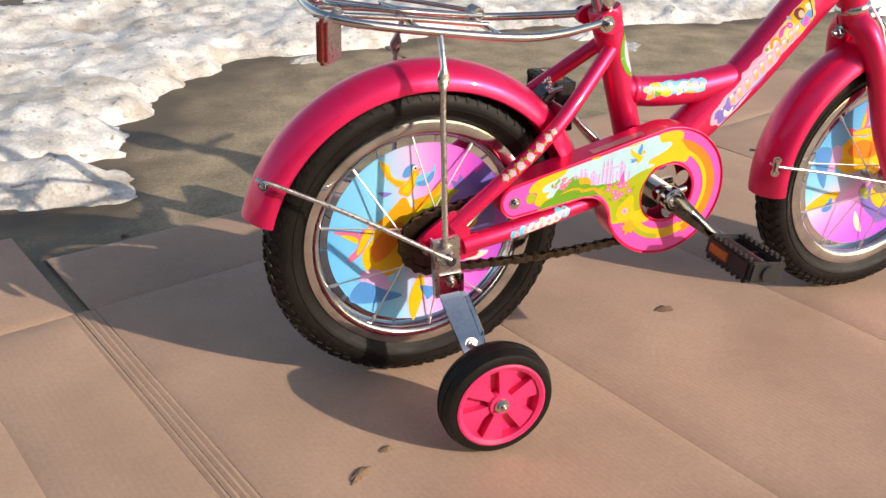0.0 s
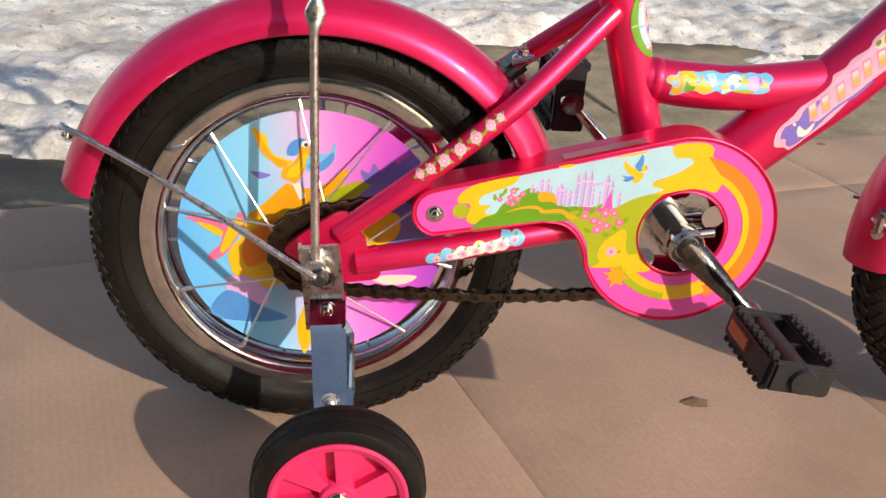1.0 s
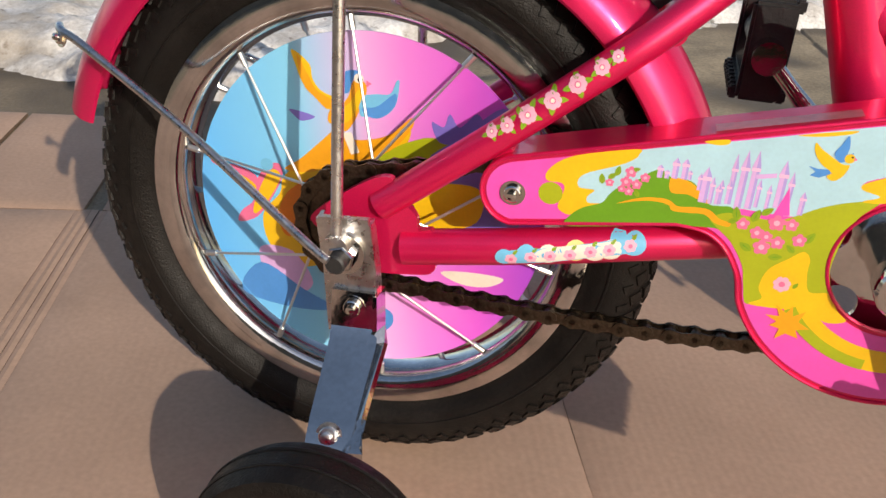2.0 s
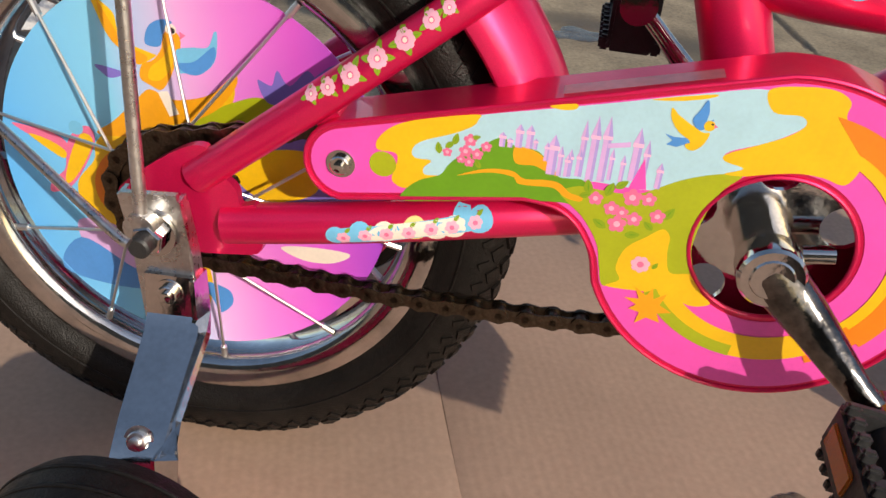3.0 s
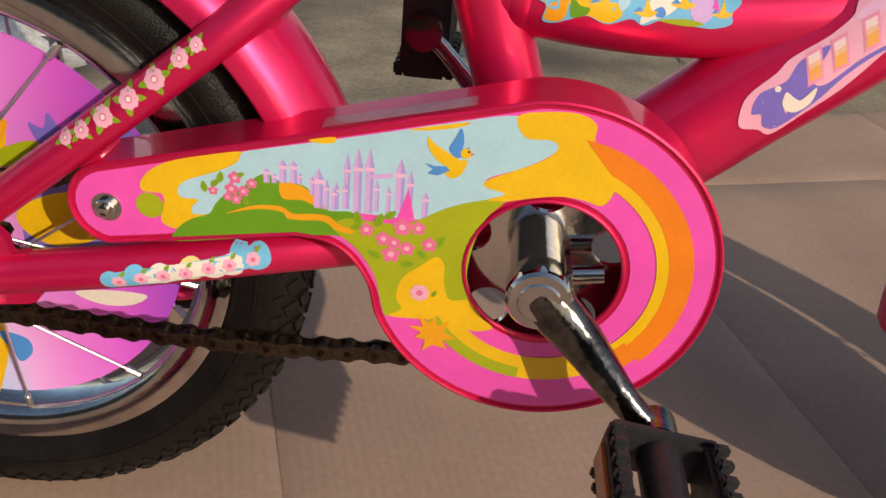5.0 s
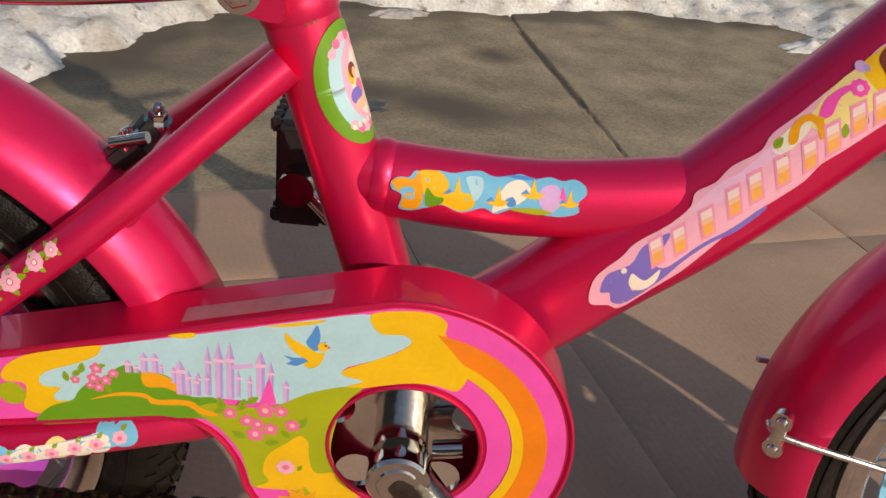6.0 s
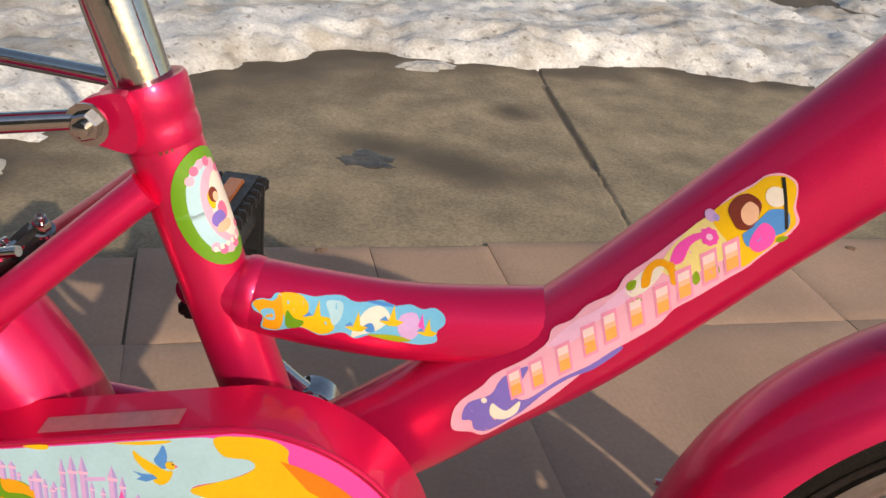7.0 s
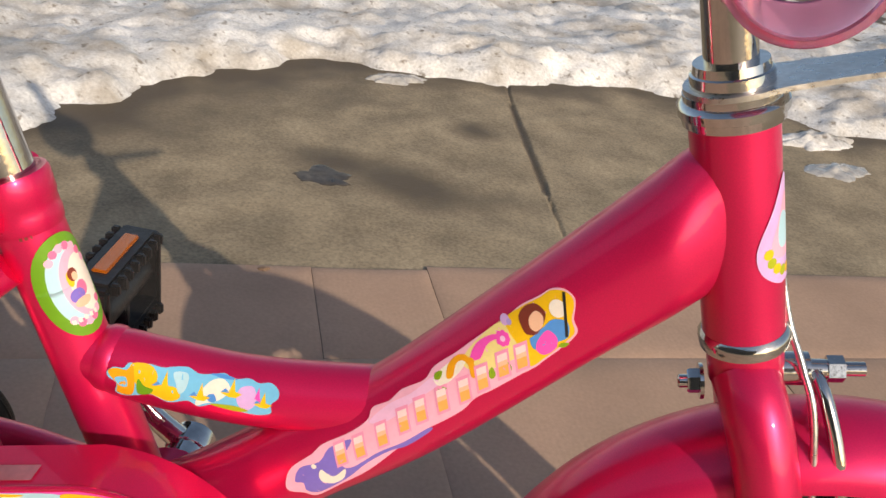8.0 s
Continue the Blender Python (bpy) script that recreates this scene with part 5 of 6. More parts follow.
CHAIN_STAY = [(0.026, -0.058, 0.168), (0.09, -0.056, 0.179), (0.16, -0.046, 0.190), (0.245, -0.024, 0.198)]
lay(DOWN_ART, "sticker", tube_part("down_tube"), "pastel pink sticker with slanted orange bars, moon and flowers", surface=round_tube(DOWN_PATH, DOWN_RADII, 0.86))
lay(TOP_ART, "sticker", tube_part("top_tube"), "cloud-shaped blue and yellow sticker",
    surface=round_tube(TOP_PATH, TOP_RADII))
lay(SEAT_ART, "sticker", tube_part("seat_tube"), "oval green-edged pastel sticker", wrap=((0.2185, 0, 0.3410), seat_axis, 0.0162, 66.0), slices=0.0025)
lay(SSTAY_ART, "sticker", tube_part("seat_stay"), "row of pink flowers with green leaves", surface=round_tube(SEAT_STAY, 0.0082))
lay(CSTAY_ART, "sticker", tube_part("chain_stay"), "pale blue cloud sticker with small pink flowers", surface=round_tube(CHAIN_STAY, 0.0098))
lay(HEAD_ART, "sticker", tube_part("head_tube"), "drop-shaped lilac sticker", wrap=((0.5195, 0, 0.4325), head_axis, 0.0182, 68.0), slices=0.0025)

# small dark stamp above the oval sticker
art = Print()
for x0, x1 in ((-0.0150, -0.0136), (-0.0126, -0.0112), (-0.0100, -0.0092)):
    ink(art, [(x0, 0.0285), (x0, 0.0318), (x1, 0.0318), (x1, 0.0285)], BROWN, 1, False)
lay(art, "stamp", tube_part("seat_tube"), "small dark stamped marks", wrap=((0.2185, 0, 0.3410), seat_axis, 0.0160, 66.0), slices=0.0025)

# printed discs in the wheels
for rim, cx, cz, turn in ((rear_wheel, RX, RZ, 0.0), (front_wheel, FX, FZ, 62.0)):
    bm = bmesh.new()
    spin(bm, [(0.016, -0.0070), (0.1035, -0.0070), (0.1045, -0.0074), (0.1045, -0.0062), (0.016, -0.0060)], (0, 0, 0), segs=96)
    disc = part("wheel_disc", bm, DISC, rim, "printed plastic disc, blue to pink with birds")
    m = Matrix.Translation((cx, 0, cz)) @ Matrix.Rotation(radians(turn), 4, "Y")
    disc.matrix_local = m
    lay(DISC_ART, "print", disc, "birds and yellow splashes", y=-0.0072, move=Matrix.Translation((0.004, 0, -0.169)))

# ---- chain guard ----
GX, GZ = 0.266, 0.202


def guard_outline(grow=0.0):
    rear = circle(0.0835, 0.2115, 0.0185 + grow, 14, 262, 108)
    big = circle(GX, GZ, 0.0750 + grow, 60, 97, -156)
    hook = smooth_path([(0.1965 - grow, 0.1755), (0.1935 - grow, 0.187 + grow * 0.2), (0.186 - grow * 0.6, 0.1985 - grow * 0.6), (0.176, 0.2052 - grow), (0.162, 0.2068 - grow)], 6)
    return rear + big + [tuple(p) for p in hook][1:]


HOLE = circle(0.2675, 0.2015, 0.0335, 48)
bm = bmesh.new()
plate(bm, guard_outline(), -0.0620, -0.0606, [HOLE])
outer, inner = guard_outline(), guard_outline(-0.0014)
for ring, flip in ((outer, 1), (inner, -1)):
    a = [bm.verts.new((x, -0.0612, z)) for x, z in ring]
    b = [bm.verts.new((x, -0.0330, z)) for x, z in ring]
    for i in range(len(ring)):
        j = (i + 1) % len(ring)
        bm.faces.new((a[i], a[j], b[j], b[i]))
guard = part("chain_guard", bm, PAINT, bike, "glossy pink steel chain guard with a colourful picture print")
bm = bmesh.new()
for ring in (guard_outline(-0.0004), HOLE):
    pts = [Vector((x, -0.0622, z)) for x, z in ring]
    sweep(bm, pts + pts[:2], 0.0011, 8, caps=False)
part("rolled_edge", bm, PAINT, guard)
bm = bmesh.new()
plate(bm, guard_outline(-0.0030), -0.0624, -0.0619, [circle(0.2675, 0.2015, 0.0362, 48)])
sheet_print = part("print_sheet", bm, PINK, guard, "bright pink vinyl sheet", smooth=False)
for r0, r1, a0, a1, mat, lev in ((0.0470, 0.0522, 72, -62, YELLOW, 3), (0.0520, 0.0622, 82, -40, ORANGE, 8), (0.0500, 0.0600, -38, -62, ORANGE, 3), (0.0440, 0.0560, -60, -150, YELLOW, 4), (0.0505, 0.0562, -95, -147, OLIVE, 5)):
    outer_arc = circle(0.2675, 0.2015, r1, 40, a0, a1)
    GUARD_ART.shapes.append((outer_arc + circle(0.2675, 0.2015, r0, 40, a1, a0 - (16 if a0 == 82 else 0)), mat, lev))
lay(GUARD_ART, "picture", guard, "printed castle, hills, flowers, bird and rainbow", y=-0.0626)
bolt("guard_bolt", (0.0815, -0.0622, 0.2105), (0, -1, 0), 0.0045, 0.0035, CHROME, guard, 18)
rod("guard_tab", (0.074, -0.036, 0.226), (0.074, -0.056, 0.226), 0.006, PAINT, guard)

bm = bmesh.new()
a, b = Vector((0.172, 0, 0.2540)), Vector((0.233, 0, 0.2701))
lift = Vector((-(b - a).z, 0, (b - a).x)).normalized() * 0.0009
quad = [bm.verts.new(p + lift + Vector((0, y, 0))) for p, y in ((a, -0.0585), (b, -0.0585), (b, -0.0480), (a, -0.0480))]
bm.faces.new(quad)
bmesh.ops.solidify(bm, geom=bm.faces[:], thickness=0.0003)
part("label_strip", bm, CLEARFILM, guard, "clear film strip with pale glare put into its colour", smooth=False)

# ---- drive ----
CY = -0.046
bm = bmesh.new()
holes = [circle(GX + 0.033 * math.cos(radians(a)), 0.199 + 0.033 * math.sin(radians(a)), 0.0098, 16) for a in range(18, 378, 72)]
teeth = []
for k in range(28 * 4):
    a = 2 * math.pi * k / 112
    r = 0.0555 + (0.0030 if k % 4 in (0, 1) else -0.0008)
    teeth.append((GX + r * math.cos(a), 0.199 + r * math.sin(a)))
plate(bm, teeth, CY - 0.0015, CY + 0.0015, holes)
part("chainring", bm, CHROME, bike, "pierced chrome chainring")
bm = bmesh.new()
teeth = []
for k in range(16 * 4):
    a = 2 * math.pi * k / 64
    r = 0.0320 + (0.0028 if k % 4 in (0, 1) else -0.001)
    teeth.append((RX + r * math.cos(a), RZ + r * math.sin(a)))
plate(bm, teeth, CY - 0.0016, CY + 0.0016, [circle(RX, RZ, 0.012, 20)])
sweep(bm, [(RX, -0.028, RZ), (RX, CY - 0.004, RZ)], 0.0175, 24, caps=True)
part("sprocket", bm, CHAIN, bike, "dark oiled rear sprocket")

# chain loop round sprocket and chainring
r0, r1, dx, dz = 0.0325, 0.0565, GX - RX, 0.199 - RZ
span = math.hypot(dx, dz)
lean, slip = math.atan2(dz, dx), math.asin((r1 - r0) / span)
path = []
for i in range(25):
    a = lean + math.pi / 2 + slip + (math.pi - 2 * slip) * i / 24
    path.append(Vector((RX + r0 * math.cos(a), 0, RZ + r0 * math.sin(a))))
for i in range(33):
    a = lean - math.pi / 2 - slip + (math.pi + 2 * slip) * i / 32
    path.append(Vector((GX + r1 * math.cos(a), 0, 0.199 + r1 * math.sin(a))))
path.append(path[0])
lengths = [0.0]
for a, b in zip(path, path[1:]):
    lengths.append(lengths[-1] + (b - a).length)


def on_chain(s):
    s %= lengths[-1]
    for i in range(len(path) - 1):
        if s <= lengths[i + 1]:
            t = (s - lengths[i]) / max(lengths[i + 1] - lengths[i], 1e-9)
            p = path[i].lerp(path[i + 1], t)
            lower = 0.02 < p.x < 0.24 and p.z < 0.17
            return p - Vector((0, 0, 0.0045 * math.sin(math.pi * (p.x - 0.02) / 0.22))) if lower else p
    return path[0]


links = round(lengths[-1] / 0.0127 / 2) * 2
pitch = lengths[-1] / links
pins = [on_chain(pitch * k) for k in range(links)]
bm = bmesh.new()
for p in pins:
    sweep(bm, [(p.x, CY - 0.0042, p.z), (p.x, CY + 0.0042, p.z)], 0.0019, 8)
    sweep(bm, [(p.x, CY - 0.0020, p.z), (p.x, CY + 0.0020, p.z)], 0.0038, 10)
chain = part("chain", bm, CHAIN, bike, "dark oiled bicycle chain")
side_plates = []
for off in (0.0026, 0.0037):
    bm = bmesh.new()
    shape = [(x, z) for x, z in circle(-pitch / 2, 0, 0.0044, 8, 90, 270)] + [(0, -0.0030)] + [(x, z) for x, z in circle(pitch / 2, 0, 0.0044, 8, -90, 90)] + [(0, 0.0030)]
    for s in (-1, 1):
        plate(bm, shape, s * off - 0.0005, s * off + 0.0005)
    me = bpy.data.meshes.new("chain_link")
    bmesh.ops.recalc_face_normals(bm, faces=bm.faces[:])
    bm.to_mesh(me)
    bm.free()
    me.materials.append(CHAIN)
    side_plates.append(me)
for k in range(links):
    a, b = pins[k], pins[(k + 1) % links]
    ob = new("chain_link", side_plates[k % 2])
    ob.parent = chain
    ob.matrix_local = Matrix.Translation(((a.x + b.x) / 2, CY, (a.z + b.z) / 2)) @ Matrix.Rotation(-math.atan2(b.z - a.z, b.x - a.x), 4, "Y")


def crank_and_pedal(s):
    """One crank arm with its pedal; s = -1 on the chain side, 1 on the other, which stands opposite."""
    sx = -s
    end = Vector((GX + 0.053, s * 0.101, 0.153)) if s < 0 else Vector((GX - 0.065, s * 0.060, 0.264))
    c = Vector((GX, 0, 0.199))
    inset = 0.009 if s < 0 else 0.026
    bm = bmesh.new()
    sweep(bm, [c + Vector((0, s * 0.026, 0)), c + Vector((0, s * (0.082 - inset), 0))], 0.0122, 26)
    sweep(bm, [c + Vector((0, s * (0.076 - inset), 0)), c + Vector((0, s * (0.0775 - inset), 0)), c + Vector((0, s * (0.0905 - inset), 0)), c + Vector((0, s * (0.092 - inset), 0))], [0.0128, 0.0138, 0.0138, 0.0126], 28)
    sweep(bm, [c + Vector((0, s * (0.092 - inset), 0)), c + Vector((0, s * (0.0928 - inset), 0))], [0.0092, 0.0085], 24)
    arm = part("crank", bm, CHROME, bike, "chrome crank boss with a cotter pin")
    bm = bmesh.new()
    arm_path = smooth_path([c + Vector((0, s * (0.083 - inset), 0)), c.lerp(end, 0.35) + Vector((0, s * (0.052 - inset * 0.7), 0)), c.lerp(end, 0.7) + Vector((0, s * (0.027 - inset * 0.35), 0)), end], 6)
    n = len(arm_path)
    sweep(bm, arm_path, [(0.0132 if s < 0 else 0.0090) * (1 - 0.50 * min(1.0, i / n * 1.5)) for i in range(n)], 18, flat=0.8)
    sweep(bm, [end - Vector((0, s * 0.008, 0)), end + Vector((0, s * 0.006, 0))], 0.0095, 20)
    # chain side: dark reflections are in the metal's colour, the other arm is plain
    part("crank_arm", bm, REFLECTION_CHROME if s < 0 else CHROME, arm, "glossy crank arm with dark reflections put into its chrome" if s < 0 else "chrome crank arm")
    bm = bmesh.new()
    sweep(bm, [c + Vector((0.014, s * (0.070 - inset), 0.002)), c + Vector((0.027, s * (0.070 - inset), 0.004))], 0.0042, 14)
    part("cotter_pin", bm, CHROME, arm)
    tilt = Matrix.Translation(end + Vector((0, s * 0.046, 0))) @ Matrix.Rotation(radians(8 if s < 0 else -90), 4, "Y") @ Matrix.Diagonal((0.80, 0.86, 0.90, 1.0) if s < 0 else (1.0, 0.90, 1.0, 1.0))
    bm = bmesh.new()
    sweep(bm, [tilt @ Vector((0, -0.044, 0)), tilt @ Vector((0, 0.044, 0))], 0.0090, 16)
    for e in (-1, 1):
        box(bm, (0.056, 0.007, 0.025), tilt @ Matrix.Translation((0, e * 0.0415, 0)), 0.002)
        box(bm, (0.010, 0.080, 0.024), tilt @ Matrix.Translation((e * 0.025, 0, 0)), 0.002)
        for k in range(8):                                              # grip teeth
            for u in (-1, 1):
                box(bm, (0.008, 0.0050, 0.006), tilt @ Matrix.Translation((e * 0.0262, -0.035 + 0.010 * k, u * 0.0135)), 0.0012)
        box(bm, (0.020, 0.006, 0.014), tilt @ Matrix.Translation((e * 0.014, 0, 0)), 0.001)
    sweep(bm, [tilt @ Vector((0, s * 0.044, 0)), tilt @ Vector((0, s * 0.0485, 0))], [0.010, 0.0088], 16)
    pedal = part("pedal", bm, BLACK, bike, "black plastic pedal with amber reflectors")
    for e in (-1, 1):
        bm = bmesh.new()
        for y0, wide in ((0.016, 0.036) if s < 0 else (0.0, 0.052),):
            box(bm, (0.003, wide, 0.0115 if s < 0 else 0.0095), tilt @ Matrix.Translation((e * 0.0302, y0, 0)), 0.0008)
        part("reflector", bm, AMBER, pedal)


crank_and_pedal(-1)
crank_and_pedal(1)


# ---- training wheels ----
def strap(bm, path, width, thick, along=(1, 0, 0), mat=0):
    """A flat strip of steel along a path."""
    w = Vector(along).normalized()
    pts = [Vector(p) for p in path]
    rows = []
    for i, p in enumerate(pts):
        d = (pts[min(i + 1, len(pts) - 1)] - pts[max(i - 1, 0)]).normalized()
        ww = (w - d * w.dot(d)).normalized()
        n = d.cross(ww)
        k = width[i] if isinstance(width, (list, tuple)) else width
        rows.append([bm.verts.new(p + ww * a * k / 2 + n * b * thick / 2) for a, b in ((-1, -1), (1, -1), (1, 1), (-1, 1))])
    for a, b in zip(rows, rows[1:]):
        for k in range(4):
            bm.faces.new((a[k], a[(k + 1) % 4], b[(k + 1) % 4], b[k])).material_index = mat
    bm.faces.new(rows[0][::-1])
    bm.faces.new(rows[-1])


def training_wheel(s):
    bm = bmesh.new()
    strap(bm, [(-0.001, s * 0.0790, 0.190), (0.002, s * 0.0760, 0.160), (0.0055, s * 0.0760, 0.122)], 0.027, 0.0030)
    for e in (-1, 1):                                                    # turned-in sides
        strap(bm, [(-0.001 + e * 0.0135, s * 0.0760, 0.188), (0.002 + e * 0.0135, s * 0.0730, 0.160), (0.0055 + e * 0.0135, s * 0.0730, 0.120)], 0.0085, 0.0022, (0, 1, 0))
    bracket = part("training_wheel_bracket", bm, STEEL, bike, "bent zinc-plated steel bracket")
    bm = bmesh.new()
    low = [(0.0055, s * 0.0785, 0.148), (0.0065, s * 0.0790, 0.126), (0.0075, s * 0.0850, 0.119), (0.0100, s * 0.1230, 0.096), (0.0115, s * 0.1370, 0.087), (0.0150, s * 0.1480, 0.066), (0.0170, s * 0.1500, 0.052)]
    strap(bm, low, [0.024, 0.026, 0.026, 0.024, 0.023, 0.022, 0.020], 0.0032)
    strap(bm, [(p[0] + 0.0125, p[1] + (-s) * 0.003, p[2]) for p in low[:6]], 0.0135, 0.0026, (0, 0.8, 0.6))
    part("lower_arm", bm, CHROME, bracket, "chrome lower arm")
    bolt("bolt", (0.0055, s * 0.0800, 0.139), (0, s, 0), 0.0048, 0.0035, CHROME, bracket, 20)
    bolt("bolt", (0.0105, s * 0.1300, 0.092), (0, s, 0.55), 0.0048, 0.0035, STEEL, bracket, 20)
    bolt("axle_nut", (0.0, s * 0.0795, RZ), (0, s, 0), 0.0078, 0.0090, CHROME, bracket)
    bm = bmesh.new()
    sweep(bm, [(0, s * 0.086, RZ), (0, s * 0.0945, RZ), (0, s * 0.0955, RZ)], [0.0052, 0.0052, 0.0042], 18)
    part("axle_end", bm, BLACK, bracket)
    c = Vector((0.0180, s * 0.1770, 0.0585))
    bm = bmesh.new()
    tyre = [(0.0445, -0.0155), (0.0500, -0.0165), (0.0550, -0.0145), (0.0578, -0.0085), (0.0585, 0.0), (0.0578, 0.0085), (0.0550, 0.0145), (0.0500, 0.0165), (0.0445, 0.0155)]
    spin(bm, tyre, c, segs=72)
    for off in (-0.0055, 0.0055):
        spin(bm, [(0.0580 + 0.0009 * math.cos(a), off + 0.0012 * math.sin(a)) for a in np.linspace(0, 2 * math.pi, 7)[:-1]], c, segs=72)
    t = part("training_wheel", bm, RUBBER, bike, "small training wheel with black rubber tyre and pink hub")
    bm = bmesh.new()
    spin(bm, [(0.0465, -0.0170), (0.0445, -0.0178), (0.0405, -0.0160), (0.0395, 0.0), (0.0405, 0.0160), (0.0445, 0.0178), (0.0465, 0.0170)], c, segs=72)
    spin(bm, [(0.0030, -0.0165), (0.0115, -0.0160), (0.0130, -0.0140), (0.0130, 0.0140), (0.0115, 0.0160), (0.0030, 0.0165)], c, segs=36)
    spin(bm, [(0.0120, -0.0060), (0.0400, -0.0060), (0.0400, 0.0060), (0.0120, 0.0060)], c, segs=48)
    for k in range(6):                                                   # broad raised spokes
        a = 2 * math.pi * k / 6 + 0.35
        fan = [(c.x + r * math.cos(a + e), c.z + r * math.sin(a + e)) for r, e in ((0.010, -0.32), (0.0405, -0.27), (0.0408, 0.0), (0.0405, 0.27), (0.010, 0.32))]
        fan_bm = bmesh.new()
        plate(fan_bm, fan, c.y - 0.0138, c.y + 0.0138)
        part("hub_spoke", fan_bm, PINKPLASTIC, t)
    part("wheel_hub", bm, PINKPLASTIC, t, "pink plastic hub")
    bolt("axle_bolt", c + Vector((0, s * 0.0165, 0)), (0, s, 0), 0.0052, 0.0050, CHROME, t)
    rod("axle", (0.0180, s * 0.146, 0.0585), (0.0180, s * 0.194, 0.0585), 0.0035, STEEL, t)


training_wheel(-1)
training_wheel(1)


# ---- carrier, stays and fittings ----
def wire(name, pts, r, mat, parent, label="", segs=10, per=6):
    bm = bmesh.new()
    path = smooth_path(pts, per) if len(pts) > 2 else [Vector(p) for p in pts]
    sweep(bm, path, r, segs, side=(0.13, 0.3, 0.95))
    return part(name, bm, mat, parent, label)


rail = [(0.184, -0.025, 0.384), (0.125, -0.044, 0.380), (0.072, -0.050, 0.381), (-0.02, -0.050, 0.392), (-0.085, -0.049, 0.402), (-0.112, -0.036, 0.408), (-0.119, 0.0, 0.410)]
loop = rail + [(x, -y, z) for x, y, z in rail[-2::-1]]
carrier = wire("carrier", loop, 0.0042, CHROME, bike, "chrome wire luggage carrier", 12)


def rack_z(x):
    return 0.3905 - 0.105 * x


for y in (-0.019, 0.019):
    wire("carrier_bar", [(-0.116, y, rack_z(-0.10) + 0.004), (-0.05, y, rack_z(-0.05) + 0.004), (0.06, y, rack_z(0.06) + 0.003)], 0.0028, CHROME, carrier)
for x in (-0.082, -0.022, 0.058):
    wire("cross_bar", [(x, -0.050, rack_z(x)), (x, 0.050, rack_z(x))], 0.0028, CHROME, carrier)
clip = [(0.055, -0.012, 0.395), (0.00, -0.030, 0.403), (-0.045, -0.034, 0.409), (-0.095, -0.016, 0.413), (-0.100, 0.0, 0.413)]
wire("spring_clip", clip + [(x, -y, z) for x, y, z in clip[-2::-1]], 0.0024, CHROME, carrier, "sprung wire clip")
wire("clip_brace", [(-0.03, -0.033, 0.407), (-0.045, 0.0, 0.409), (-0.03, 0.033, 0.407)], 0.0020, CHROME, carrier)
bm = bmesh.new()
spin(bm, [(0.0060 + 0.0016 * math.cos(a), 0.0016 * math.sin(a)) for a in np.linspace(0, 2 * math.pi, 7)[:-1]], (0.050, 0.0, 0.393), segs=20)
for k in range(7):
    spin(bm, [(0.0055 + 0.0011 * math.cos(a), -0.010 + 0.0032 * k + 0.0011 * math.sin(a)) for a in np.linspace(0, 2 * math.pi, 7)[:-1]], (0.053, 0.0, 0.396), segs=18)
part("clip_spring", bm, STEEL, carrier)
for s in (-1, 1):
    bm = bmesh.new()
    path = smooth_path([(-0.003, s * 0.0840, 0.178), (-0.0035, s * 0.0825, 0.200), (-0.0065, s * 0.0740, 0.318), (-0.0065, s * 0.0725, 0.345), (-0.0055, s * 0.0690, 0.362), (-0.004, s * 0.0585, 0.378), (-0.003, s * 0.0500, 0.388)], 6)
    n = len(path)
    flats = [1.0] * n
    rad = [0.0031] * n
    for i in range(n):
        f = i / (n - 1) * 6
        w = max(0.0, 1 - abs(f - 3.3) / 0.7)
        rad[i] = 0.0031 + 0.0040 * w
        flats[i] = 1.0 - 0.72 * w
    sweep(bm, path, rad, 12, flats)
    sweep(bm, [(-0.003, s * 0.0800, 0.1750), (-0.003, s * 0.0875, 0.1750)], 0.0075, 16)
    part("carrier_strut", bm, STEEL, carrier, "flattened steel strut")
    bolt("clamp_bolt", (0.1895, s * 0.0270, 0.3835), (0, s, 0), 0.0060, 0.0050, CHROME, carrier)
    # fender stay wire from axle to the tail of the rear mudguard
    stay = [(-0.002, s * 0.0890, 0.1745), (-0.014, s * 0.0860, 0.1800), (-0.090, s * 0.0600, 0.2190), (-0.158, s * 0.0400, 0.2500), (-0.1740, s * 0.0360, 0.2560), (-0.1800, s * 0.0300, 0.2575)]
    wire("fender_stay", stay if s < 0 else stay[:4], 0.0024, STEEL, rear_fender)
    if s < 0:
        bolt("stay_bolt", (-0.1745, s * 0.0360, 0.2525), (-0.5, s * 0.8, 0.3), 0.0035, 0.0035, CHROME, rear_fender)
    # front stay
    stay = [(FX, s * 0.0540, FZ), (0.602, s * 0.0545, 0.1720), (0.523, s * 0.0430, 0.1880), (0.453, s * 0.0330, 0.2000), (0.4425, s * 0.0285, 0.2020), (0.4415, s * 0.0230, 0.2030)]
    wire("fender_stay", stay if s < 0 else stay[:4], 0.0018, STEEL, front_fender)
    bolt("axle_nut", (FX, s * 0.0500, FZ), (0, s, 0), 0.0070, 0.0085, CHROME, front_wheel)
    if s > 0:
        continue
    bm = bmesh.new()
    for dz in (-0.008, 0.008):
        sweep(bm, [(0.4460, s * 0.0275, 0.2015 + dz), (0.4430, s * 0.0315, 0.2015 + dz)], 0.0050, 14)
        sweep(bm, [(0.4430, s * 0.0315, 0.2015 + dz), (0.4415, s * 0.0335, 0.2015 + dz)], [0.0030, 0.0022], 10)
    sweep(bm, [(0.4445, s * 0.0295, 0.1935), (0.4445, s * 0.0295, 0.2095)], 0.0036, 10)
    part("stay_clip", bm, CHROME, front_fender, "small chrome clip")

